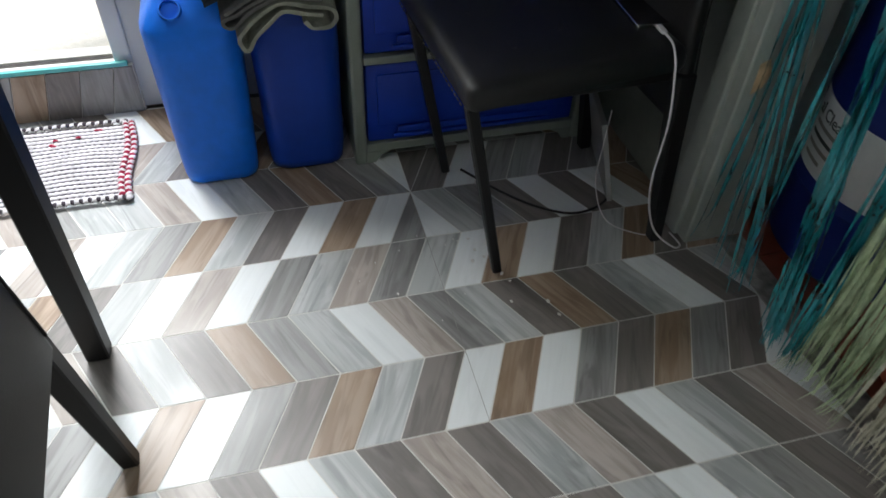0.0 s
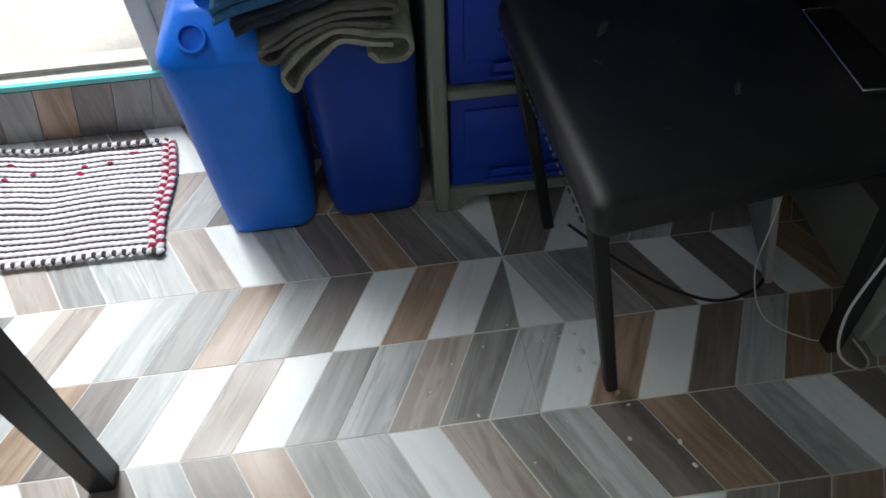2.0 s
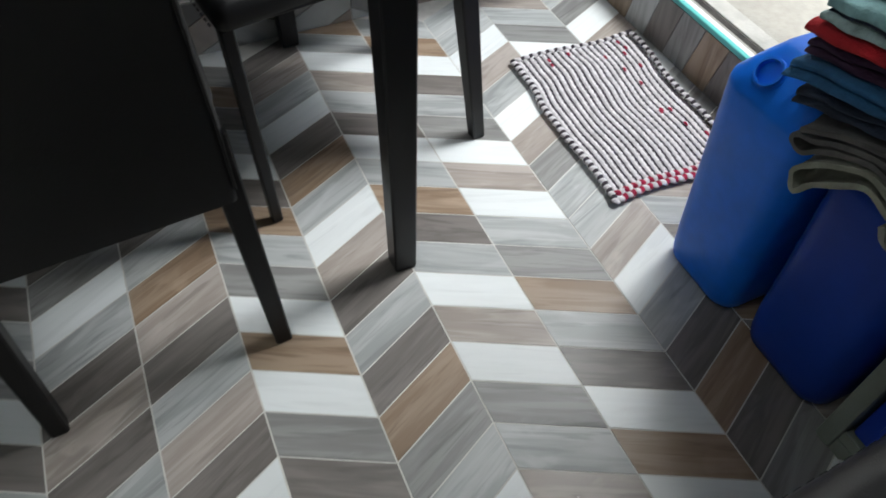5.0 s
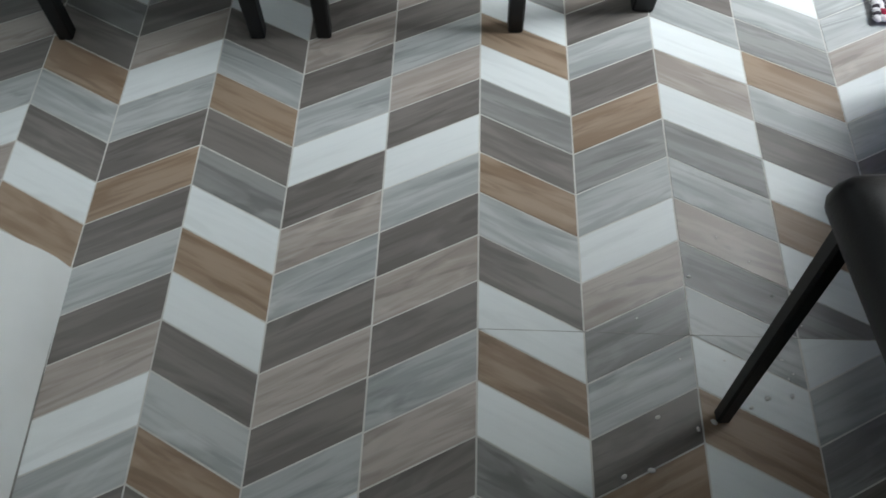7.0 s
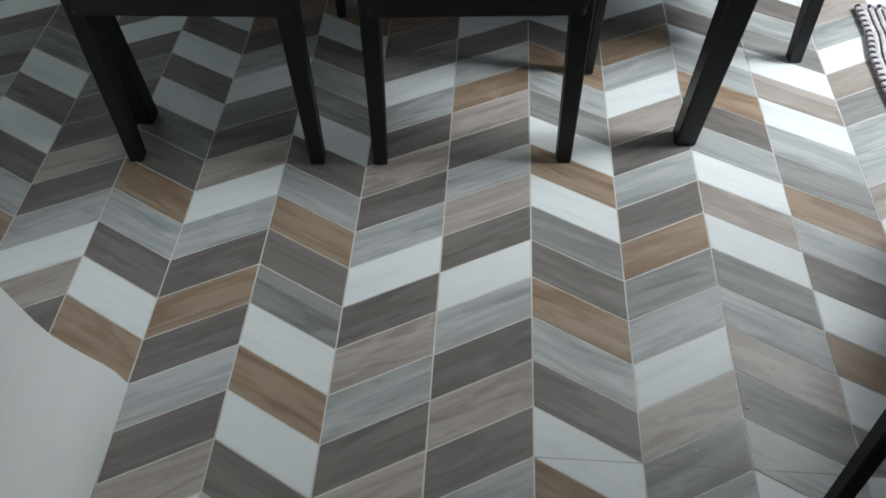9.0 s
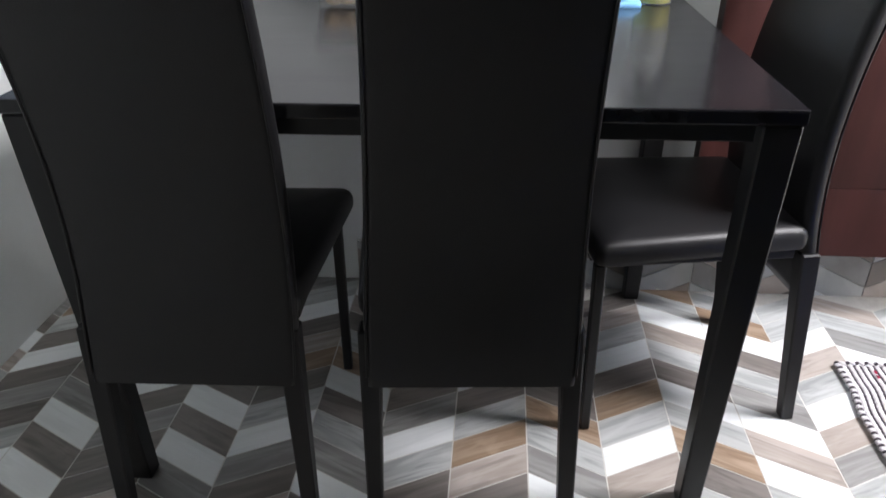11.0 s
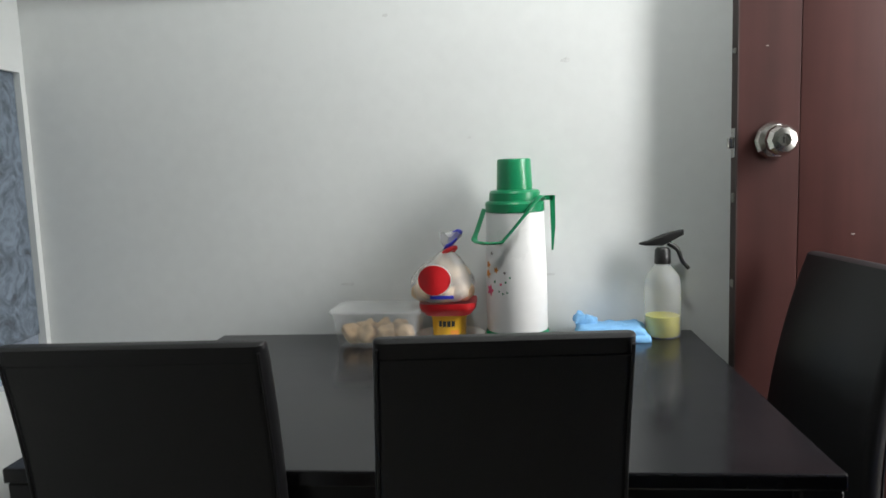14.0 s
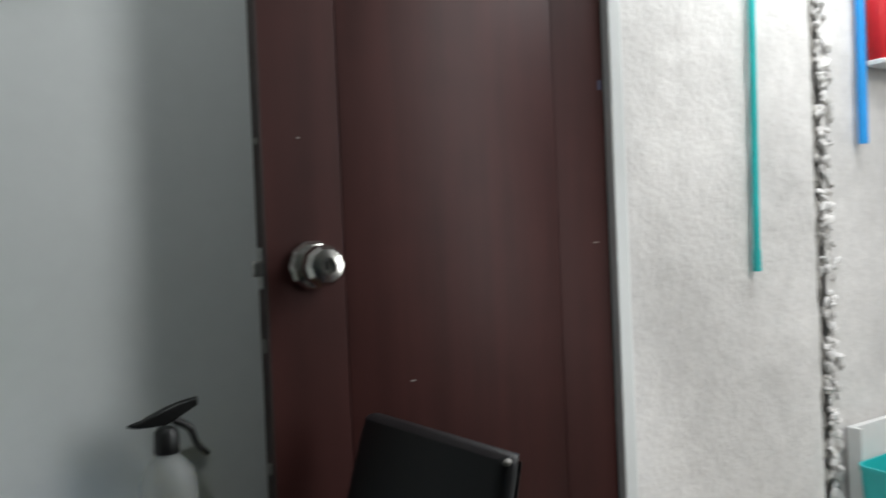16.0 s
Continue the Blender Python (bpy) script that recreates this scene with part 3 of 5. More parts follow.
def strand_mesh(key, seed, drift):
    """A crinkled, slowly twisting ribbon of film 2.03 long that swings aside by drift near the floor, its end curled."""
    rg = random.Random(seed)
    n = 96
    ph, ph2, curl = rg.random() * 6, rg.random() * 6, rg.uniform(-0.016, 0.016)
    rings = []
    for i in range(n + 1):
        f = i / n
        low, end = max(0.0, (f - 0.70) / 0.30), max(0.0, (f - 0.955) / 0.045)
        x = -drift * low ** 1.25 + 0.004 * math.sin(6.6 * f + ph) * f + 0.0012 * math.sin(i * 0.45 + ph2) + curl * end ** 1.5
        y = 0.022 * low ** 2 + 0.004 * math.sin(5.1 * f + ph2) * f + abs(curl) * 1.2 * end ** 2
        z = -2.03 * f + 0.010 * end ** 3
        tw = i * 0.24 + ph + rg.uniform(-0.3, 0.3)
        wd = (rg.uniform(0.0020, 0.0044) if key == "teal" else rg.uniform(0.0018, 0.0034)) * (1 - 0.85 * end)
        c, d = math.cos(tw) * wd, math.sin(tw) * wd
        rings.append([(x + c, y + d, z), (x - d * 0.15, y + c * 0.15, z), (x - c, y - d, z), (x + d * 0.15, y - c * 0.15, z)])
    return mesh_of("strand_" + key, loft(rings), TINSEL[key])


rg = random.Random(11)
# colour, place along the rail, swing near the floor, spread, strands
bunches = [("teal", -0.140, 0.010, 0.003, 3), ("teal", -0.158, 0.060, 0.004, 3), ("teal", -0.172, 0.140, 0.008, 7), ("teal", -0.258, 0.035, 0.004, 3), ("teal", -0.330, 0.090, 0.0085, 32), ("teal", -0.442, 0.028, 0.0085, 32)]
bunches += [("pale", -0.476 - 0.024 * k, 0.018, 0.011, 12) for k in range(5)] + [("cream", -0.605 - 0.026 * k, 0.010, 0.013, 9) for k in range(6)]
bunches += [("cream", -0.78 - 0.06 * k, 0.008, 0.014, 6) for k in range(8)]
for g, (key, x, drift, wide, n) in enumerate(bunches):
    kinds = [strand_mesh(key, 40 * g + v, drift * rg.uniform(0.92, 1.08)) for v in range(4)]
    for k in range(n):
        o = new("strand", kinds[k % 4])
        o.matrix_basis = pose(min(-0.139, x + rg.gauss(0, wide)), -0.560 + rg.uniform(-0.008, 0.010), 2.055, rg.uniform(-0.2, 0.2), rg.uniform(-0.25, 0.25), rg.uniform(-8, 8)) @ Matrix.Diagonal((1, 1, rg.uniform(0.985, 1.008), 1))
        o.parent = curtain

# ---- entrance door, open against the wall ----
door = tagged(empty("door_1", "open maroon-brown varnished panel door with a steel knob", "door"), kind="structure")
part("door_leaf", joined(box(-0.066, 0.60, 1.246, 1.276, 0.18, 2.17, 0.002), box(-0.066, 0.055, 1.2405, 1.25, 0.18, 2.17, 0.002),
     box(0.475, 0.60, 1.2405, 1.25, 0.18, 2.17, 0.002), box(0.055, 0.475, 1.2405, 1.25, 0.18, 0.36, 0.002), box(0.055, 0.475, 1.2405, 1.25, 2.02, 2.17, 0.002)), BROWN_DOOR, door)
part("door_panel", box(0.0554, 0.4746, 1.2395, 1.25, 0.3604, 2.0196, 0.0016, 2), BROWN_DOOR, door, smooth=40)
part("door_edge", box(-0.0685, -0.0655, 1.238, 1.276, 0.18, 2.17), BROWN_EDGE, door, "dark worn edge")
knob = part("knob", lathe([(0.038, 0), (0.038, 0.004), (0.033, 0.012), (0.020, 0.018), (0.017, 0.026), (0.024, 0.032), (0.031, 0.042), (0.030, 0.054), (0.024, 0.064), (0.0125, 0.067), (0.0115, 0.061), (0.001, 0.061)], 10),
            STEEL, door, "brushed steel faceted knob", 20, pose(0.002, 1.238, 1.176, 90, 0, 0))
part("keyhole", box(-0.001, 0.001, -0.006, 0.006, 0.0622, 0.0635), BLACK_PLASTIC, knob)
latch = part("latch_plate", box(-0.071, -0.0685, 1.245, 1.269, 1.145, 1.205, 0.001, 1), STEEL, door, "steel latch plate")
part("latch_bolt", box(-0.082, -0.071, 1.251, 1.263, 1.163, 1.187, 0.003), STEEL, latch)
part("tape_scrap", box(0.583, 0.593, 1.2393, 1.2404, 1.478, 1.496), TAPE, door, "scrap of dull blue tape")
for x, z, a, b in ((0.564, 1.189, 0.007, 0.0010), (0.1635, 0.982, 0.004, 0.0016), (-0.011, 1.365, 0.003, 0.0010)):
    part("scuff", loft([[(x + a * (1 + 0.3 * (k % 2)) * math.cos(0.9 * k), y, z + b * math.sin(0.9 * k)) for k in range(7)] for y in (1.2388, 1.2396)]), GREY_PRINT, door, "pale scuff")
for z, h in ((1.062, 0.010), (0.882, 0.008), (1.36, 0.005)):
    part("chip", box(-0.0722, -0.0684, 1.247, 1.261, z - h, z + h, 0.0014, 1), GREY_PRINT, door, "pale chip in the worn edge")
for z in (0.45, 1.95):
    part("hinge", lathe([(0.007, z - 0.05), (0.007, z + 0.05)], 12, (0.602, 1.233)), STEEL, door)

# ---- dining table ----
table = empty("dining_table", "black dining table with a polished top against the white wall", "table")
part("tabletop", box(-1.228, -0.128, 0.590, 1.352, 0.738, 0.760, 0.003), BLACK_TOP, table)
for x, xf in ((-1.199, -1.192), (-0.157, -0.161)):
    for y, yf in ((0.619, 0.628), (1.320, 1.314)):
        part("leg", leg((xf, yf, 0), (x, y, 0.7375), 0.038, 0.052), BLACK_METAL, table)
part("apron", box(-1.175, -0.189, 0.600, 0.618, 0.712, 0.738, 0.002), BLACK_METAL, table)
part("apron", box(-1.175, -0.189, 1.320, 1.338, 0.712, 0.738, 0.002), BLACK_METAL, table)
part("apron", box(-1.222, -1.204, 0.651, 1.287, 0.712, 0.738, 0.002), BLACK_METAL, table)
part("apron", box(-0.158, -0.140, 0.651, 1.287, 0.712, 0.738, 0.002), BLACK_METAL, table)


# ---- chairs ----
def chair(m, label, lean=0.0, front_in=0.0, skew=0.0, top=0.30):
    """A black upholstered dining chair that faces +y from its back legs; the origin lies between the back feet."""
    e = empty("dining_chair", label, "chair", m, group="black dining chairs")
    w = 0.345
    # back: a padded panel that runs down past the seat and curves slightly backwards at its top
    def back_y(z):
        return 0.03 + 0.03 * math.sin((z - 0.3) / 0.66 * math.pi * 0.9) - 0.075 * max(0, (z - 0.45) / 0.5) ** 1.6 + lean * (z - 0.3)
    rings = []
    zs = [0.296, 0.301] + [0.32 + 0.61 * k / 14 for k in range(15)] + [0.945, 0.953, 0.956]
    for z in zs:
        s = 1 if 0.303 < z < 0.94 else (0.9 if z in (0.296, 0.956) else 0.97)
        wid = w - (w - top) * max(0, z - 0.40) / 0.55
        rings.append([(a + skew * (z - 0.3) / 0.65, b + back_y(z), z) for a, b in round_rect(wid - (1 - s) * 0.06, 0.034 * (s if s > 0.92 else 0.5), 0.0155 * (s if s > 0.92 else 0.5), 4)])
    back = part("backrest", loft(rings), LEATHER, e, smooth=50)
    for sx in (-1, 1):
        part("piping", tube([(skew * (z - 0.3) / 0.65 + sx * (w - (w - top) * max(0, z - 0.40) / 0.55 - 0.012) / 2, back_y(z) - 0.0165, z) for z in zs[2:-2]], 0.0022, 6), LEATHER, back, smooth=60)
    part("piping", tube([(x + skew, back_y(0.93) - 0.0165, 0.932) for x in (0.007 - top / 2, -0.07, 0, 0.07, top / 2 - 0.007)], 0.0022, 6), LEATHER, back, smooth=60)
    # seat cushion with a rounded front edge
    rings = []
    for s, z in ((0.95, 0.412), (0.99, 0.414), (1, 0.421), (1.0, 0.436), (0.985, 0.447), (0.955, 0.4535), (0.88, 0.457), (0.5, 0.459)):
        rings.append([(a * s * (1 + 0.38 * b), 0.255 + b * s, z) for a, b in round_rect(0.385, 0.40, 0.018, 5)])
    seat = part("seat", loft(rings), LEATHER, e, smooth=50)
    for k in range(26):
        x = -0.175 + 0.014 * k
        part("stitch", box(x - 0.004, x + 0.004, 0.4555, 0.4575, 0.4125, 0.4145), STITCH, seat)
    part("seat_frame", box(-0.172, 0.172, 0.075, 0.438, 0.392, 0.4115, 0.003), BLACK_METAL, e)
    for sx in (-1, 1):
        part("leg", leg((sx * 0.165, 0.43 - front_in, 0), (sx * 0.168, 0.436, 0.40), 0.019, 0.021), BLACK_METAL, e)
        part("leg", leg((sx * 0.168, 0.0, 0), (sx * 0.160, 0.045, 0.40), 0.026, 0.036), BLACK_METAL, e)
    return e


chair(pose(-1.008, 0.531, 0, 0, 0, 2), "black leatherette dining chair with a tall back pushed under the table", 0, 0, 0.034, 0.322)
chair(pose(-0.557, 0.553, 0, 0, 0, 4), "black leatherette dining chair with a tall curved back at the table", 0, 0, 0.014)
end_chair = chair(pose(0.070, 1.035, 0, 0, 0, 98.6), "black leatherette dining chair standing at the table end before the door", 0.032)
worn = bmesh.new()
bmesh.ops.create_icosphere(worn, subdivisions=2, radius=0.005, matrix=Matrix.Translation((-0.146, -0.006, 0.950)) @ Matrix.Diagonal((0.9, 1.3, 0.9, 1)))
part("worn_corner", worn, GREY_PRINT, end_chair, "pale worn corner", 60)
phone_chair = chair(pose(0.063, -0.459, 0, 0, 0, 3.5), "black leatherette dining chair with a phone on its worn seat", 0, 0.075)
for x, y, length, width, turn in ((0.124, -0.104, 0.016, 0.004, -35), (0.092, -0.185, 0.026, 0.0012, -42), (-0.014, -0.220, 0.015, 0.0032, -30), (-0.067, -0.121, 0.004, 0.0015, 80), (0.060, -0.080, 0.006, 0.001, 20)):
    spot = phone_chair.matrix_basis.inverted() @ Vector((x, y, 0.0))
    part("scuff", loft([[(length * (1 + 0.2 * (k % 2)) * math.cos(0.57 * k), width * (1 + 0.35 * (k % 3)) * math.sin(0.57 * k), z) for k in range(11)] for z in (0.4570, 0.4597)]), WORN, phone_chair, "dull worn scuff", None, pose(spot.x, spot.y, 0, 0, 0, turn))

# ---- ceiling lamp and wall cabinet above the table ----
tube_lamp = empty("tube_lamp", "short white ceiling tube lamp with its fitting", "lamp")
part("fitting", box(-0.66, -0.30, 0.315, 0.385, 2.56, 2.60, 0.004), FLASK_WHITE, tube_lamp)
part("tube", tube([(-0.63, 0.35, 2.545), (-0.33, 0.35, 2.545)], 0.013, 12), TUBE_GLOW, tube_lamp, smooth=60)
wallcab = empty("wall_cabinet", "white wall cabinet mounted high above the dining table", "cabinet")
part("body", box(-1.66, -0.388, 1.085, 1.359, 1.825, 2.40, 0.002), WHITE_WALL, wallcab)
for k in range(3):
    door_k = part("door", box(-1.656 + 0.423 * k, -1.237 + 0.423 * k, 1.068, 1.084, 1.829, 2.396, 0.002), WHITE_WALL, wallcab)
    part("handle", tube([(-1.29 + 0.419 * k, 1.060, 1.85), (-1.29 + 0.419 * k, 1.052, 1.87), (-1.29 + 0.419 * k, 1.052, 1.93), (-1.29 + 0.419 * k, 1.060, 1.95)], 0.004, 8), STEEL, door_k)

# ---- things on the table ----
TT = 0.7605
flask = empty("vacuum_flask", "white flower-printed vacuum flask with green cap and handle", "flask", pose(-0.521, 1.268, TT))
part("body", lathe([(0.0655, 0.028), (0.0665, 0.032), (0.066, 0.15), (0.063, 0.25), (0.062, 0.288)], 48), FLASK_WHITE, flask, smooth=40)
part("base", lathe([(0.066, 0), (0.069, 0.004), (0.0695, 0.024), (0.067, 0.029)], 48), GREEN, flask, "green plastic base", 40)
part("collar", lathe([(0.062, 0.285), (0.0638, 0.287), (0.0638, 0.304), (0.061, 0.308), (0.0555, 0.310), (0.0545, 0.326), (0.051, 0.331), (0.041, 0.333)], 48), GREEN, flask, "green plastic collar", 30)
part("cup", lathe([(0.0385, 0.331), (0.0385, 0.335), (0.0362, 0.394), (0.034, 0.398), (0.01, 0.399)], 40), GREEN, flask, "green drinking cup cap", 30)
part("handle", tube(spline([(-0.066, -0.012, 0.292), (-0.080, -0.030, 0.252), (-0.087, -0.044, 0.230), (-0.070, -0.066, 0.225), (-0.034, -0.079, 0.226), (-0.022, -0.079, 0.234), (0.020, -0.072, 0.282), (0.050, -0.048, 0.316), (0.060, -0.020, 0.312)], 6), 0.0068, 8, 0.5), GREEN, flask, "green carrying handle", 50)
part("grip", loft([[(0.062 + a, b, z) for a, b in ((0, -0.009), (t, -0.009), (t, 0.009), (0, 0.009))] for z, t in ((0.318, 0.018), (0.308, 0.020))] ), GREEN, flask)
part("grip", loft([[(x + a, b, z) for a, b in ((-w, -0.009), (w, -0.009), (w, 0.009), (-w, 0.009))] for x, z, w in ((0.080, 0.318, 0.0055), (0.081, 0.25, 0.0045), (0.079, 0.20, 0.0015))]), GREEN, flask)


def on_flask(name, a, z, r, n, mat, star=1.0):
    """A small printed shape on the flask's side, seen at the angle a."""
    pts = []
    for k in range(2 * n):
        q = r * (star if k % 2 else 1)
        t = radians(a) + q * math.cos(math.pi * k / n) / 0.0663
        pts.append((0.0668 * math.sin(t), -0.0668 * math.cos(t), z + q * math.sin(math.pi * k / n)))
    bm = bmesh.new()
    bm.faces.new([bm.verts.new(p) for p in pts])
    part(name, bm, mat, flask)


for a, z, r, mat in ((-58, 0.12, 0.014, PINK), (-64, 0.155, 0.011, ORANGE), (-62, 0.175, 0.009, ORANGE), (-40, 0.165, 0.007, ORANGE), (-50, 0.20, 0.005, GREY_PRINT),
                     (-22, 0.16, 0.004, GREY_PRINT), (-30, 0.135, 0.004, PINK), (-20, 0.140, 0.003, GREEN), (-28, 0.225, 0.005, GREY_PRINT), (-44, 0.14, 0.004, GREEN), (-12, 0.150, 0.003, GREEN)):
    on_flask("flower", a, z, r, 5, mat, 0.55)
for a, z in ((-26, 0.115), (-18, 0.118), (-34, 0.12)):
    on_flask("leaf", a, z, 0.0035, 3, GREEN, 0.4)

spray = empty("spray_bottle", "clear spray bottle of yellow cleaner with black trigger head", "bottle", pose(-0.203, 1.30, TT))
part("liquid", lathe([(0.034, 0.002), (0.0365, 0.006), (0.0365, 0.046), (0.001, 0.0465)], 32), YELLOW_LIQUID, spray, "yellow cleaning liquid", 40)
part("bottle", lathe([(0.036, 0), (0.0385, 0.004), (0.0385, 0.115), (0.034, 0.135), (0.022, 0.150), (0.0145, 0.157), (0.0145, 0.165)], 32), MILKY, spray, "translucent bottle", 40)
head = part("trigger_head", joined(lathe([(0.017, 0.160), (0.0175, 0.163), (0.0165, 0.190), (0.012, 0.196)], 24),
            loft([[(x, a, z + b) for a, b in round_rect(w, h, 0.004, 3)] for x, z, w, h in ((-0.034, 0.205, 0.012, 0.010), (-0.025, 0.207, 0.018, 0.014), (0.0, 0.212, 0.020, 0.024), (0.02, 0.220, 0.018, 0.020), (0.043, 0.228, 0.016, 0.012))])),
            BLACK_PLASTIC, spray, "black trigger spray head", 40)
part("nozzle", tube([(-0.034, 0, 0.205), (-0.050, 0, 0.205)], lambda s: 0.006 - 0.004 * s, 10), BLACK_PLASTIC, head, smooth=50)
part("trigger", tube(spline([(0.012, 0, 0.205), (0.032, 0, 0.190), (0.042, 0, 0.165), (0.056, 0, 0.148)], 4), lambda s: 0.006 - 0.002 * s, 8), BLACK_PLASTIC, head, smooth=50)

# cloth, plate, cup with lid and bag of buns, tub of bread
def crumpled(x0, x1, y0, y1, h, seed, nx=26, ny=18):
    top = []
    for j in range(ny + 1):
        row = []
        for i in range(nx + 1):
            u, v = i / nx, j / ny
            edge = min(1, 9 * min(u, 1 - u, v, 1 - v) + 0.12)
            z = h * edge ** 0.4 * (0.8 + 0.35 * noise.noise(Vector((u * 3 + seed, v * 3, 0)))) + 0.006 * abs(noise.noise(Vector((u * 7, v * 5, seed))))
            row.append((x0 + (x1 - x0) * u + 0.006 * noise.noise(Vector((v * 4, seed, 1))), y0 + (y1 - y0) * v + 0.006 * noise.noise(Vector((u * 4, 5, seed))), z))
        top.append(row)
    low = [[(x, y, 0.0) for x, y, z in row] for row in top]
    bm = bmesh.new()
    a = [[bm.verts.new(p) for p in r] for r in top]
    b = [[bm.verts.new(p) for p in r] for r in low]
    for j in range(ny):
        for i in range(nx):
            bm.faces.new((a[j][i], a[j][i + 1], a[j + 1][i + 1], a[j + 1][i]))
            bm.faces.new((b[j][i], b[j + 1][i], b[j + 1][i + 1], b[j][i + 1]))
    for i in range(nx):
        bm.faces.new((a[0][i], b[0][i], b[0][i + 1], a[0][i + 1]))
        bm.faces.new((a[ny][i], a[ny][i + 1], b[ny][i + 1], b[ny][i]))
    for j in range(ny):
        bm.faces.new((a[j][0], a[j + 1][0], b[j + 1][0], b[j][0]))
        bm.faces.new((a[j][nx], b[j][nx], b[j + 1][nx], a[j + 1][nx]))
    return bm


rag = empty("cleaning_cloth", "folded light blue microfibre cloth on the table", "cloth", pose(-0.315, 1.292, TT, 0, 0, -6))
part("fold", crumpled(-0.080, 0.082, -0.05, 0.05, 0.016, 2.0), BLUE_CLOTH, rag, smooth=70)
part("fold", crumpled(-0.076, 0.072, -0.042, 0.05, 0.022, 7.3), BLUE_CLOTH, rag, smooth=70, m=pose(0, 0, 0.010))
part("corner", crumpled(-0.030, 0.018, -0.02, 0.03, 0.024, 4.1, 12, 10), BLUE_CLOTH, rag, smooth=70, m=pose(-0.052, 0.012, 0.022, 0, 18, 10))

plate = tagged(part("plate", lathe([(0.03, 0), (0.045, 0.001), (0.060, 0.006), (0.078, 0.014), (0.079, 0.016), (0.06, 0.0085), (0.045, 0.004), (0.001, 0.004)], 48), PORCELAIN, m=pose(-0.672, 1.277, TT), smooth=50),
               "small white plate under a yellow cup", "plate")
cup = empty("food_cup", "yellow plastic food cup with a printed band and a red lid", "cup", pose(-0.672, 1.277, TT + 0.0045))
part("body", lathe([(0.033, 0), (0.036, 0.003), (0.0385, 0.045), (0.0425, 0.062), (0.0435, 0.066)], 40), YELLOW, cup, smooth=40)
part("lid", loft([[(a * s, b * s, z) for a, b in round_rect(0.125, 0.115, 0.03)] for s, z in ((0.80, 0.060), (0.98, 0.074), (1, 0.080), (0.99, 0.088), (0.9, 0.086), (0.5, 0.083))]), RED, cup, "red plastic lid", 40)
for k in range(4):
    t0 = -0.55 + 0.25 * k
    ang = [t0 + 0.2 * i / 4 for i in range(5)]
    part("print_bar", loft([[((0.0383 + 0.05 * (z - 0.034)) * math.sin(t), -(0.0383 + 0.05 * (z - 0.034)) * math.cos(t), z) for t in ang] for z in (0.034, 0.050)], closed=False), INK, cup)
ang = [0.15 + 0.5 * i / 5 for i in range(6)]
part("print_patch", loft([[((0.0364 + 0.05 * z) * math.sin(t), -(0.0364 + 0.05 * z) * math.cos(t), z) for t in ang] for z in (0.010, 0.026)], closed=False), ORANGE, cup)

bag = empty("bread_bag", "knotted clear bag of pale buns with a red printed label", "bag", pose(-0.684, 1.268, TT + 0.094))
rg = random.Random(3)
for x, y, z, r in ((-0.042, -0.014, 0.022, 0.024), (0.004, -0.028, 0.022, 0.025), (0.046, -0.012, 0.022, 0.024), (0.030, 0.026, 0.024, 0.024), (-0.020, 0.024, 0.024, 0.025), (-0.026, -0.004, 0.056, 0.024), (0.018, -0.012, 0.058, 0.025), (0.040, 0.010, 0.056, 0.022), (0.006, 0.010, 0.080, 0.020)):
    bm = bmesh.new()
    bmesh.ops.create_icosphere(bm, subdivisions=3, radius=r)
    for v in bm.verts:
        v.co *= 1 + 0.10 * noise.noise(v.co * 40 + Vector((x * 90, 0, 0)))
        v.co.z *= 0.92
        v.co.x *= 1.12
    part("bun", bm, BREAD_PALE, bag, smooth=60, m=pose(x, y, z, 0, 0, rg.random() * 90))
rings = []
for z, r in ((0.0, 0.045), (0.004, 0.062), (0.014, 0.070), (0.025, 0.072), (0.036, 0.070), (0.05, 0.068), (0.062, 0.062), (0.075, 0.052), (0.085, 0.041), (0.095, 0.030), (0.108, 0.013), (0.116, 0.008), (0.128, 0.017), (0.146, 0.026)):
    ring = []
    for t in [2 * math.pi * k / 44 for k in range(44)]:
        crease = 0.10 * noise.noise(Vector((math.cos(t) * 2, math.sin(t) * 2, z * 60))) + 0.10 * abs(noise.noise(Vector((math.cos(t) * 6, math.sin(t) * 6, z * 90)))) - 0.03
        ring.append((r * (1 + crease) * math.cos(t) + 0.25 * max(0, z - 0.06), r * 0.85 * (1 + crease) * math.sin(t), z + (0.006 * math.sin(5 * t) if z > 0.14 else 0.0)))
    rings.append(ring)
film = part("film", loft(rings), BAG, bag, "clear crinkled film", 80)
for nm, r, dy, mat, text in (("label_border", 0.0362, -0.0782, LABEL_WHITE, "white border"), ("label", 0.0345, -0.0795, RED, "round red printed label")):
    disc = [[(-0.010 + q * r * math.cos(t), dy + 9.0 * (q * r * math.cos(t)) ** 2, 0.056 + q * 0.92 * r * math.sin(t)) for t in [2 * math.pi * k / 28 for k in range(28)]] for q in (0.05, 0.5, 1.0)]
    part(nm, loft(disc), mat, bag, text, 60)
part("tie", tube(spline([(0.014, 0, 0.112), (0.018, -0.006, 0.122), (0.030, -0.004, 0.134), (0.040, 0, 0.150), (0.030, 0.004, 0.146), (0.022, 0.002, 0.132)], 4), 0.0095, 8, 0.6), BLUE_TIE, bag, "blue tape tie", 60)
part("print_bar", box(-0.02, 0.03, -0.0690, -0.0675, 0.014, 0.021), BLUE_TIE, bag)
part("knot", tube(spline([(0.006, -0.006, 0.104), (0.018, -0.010, 0.112), (0.030, -0.004, 0.116), (0.024, 0.008, 0.108)], 5), 0.0075, 9, 0.7), RED, bag, "red and white printed knot", 60)

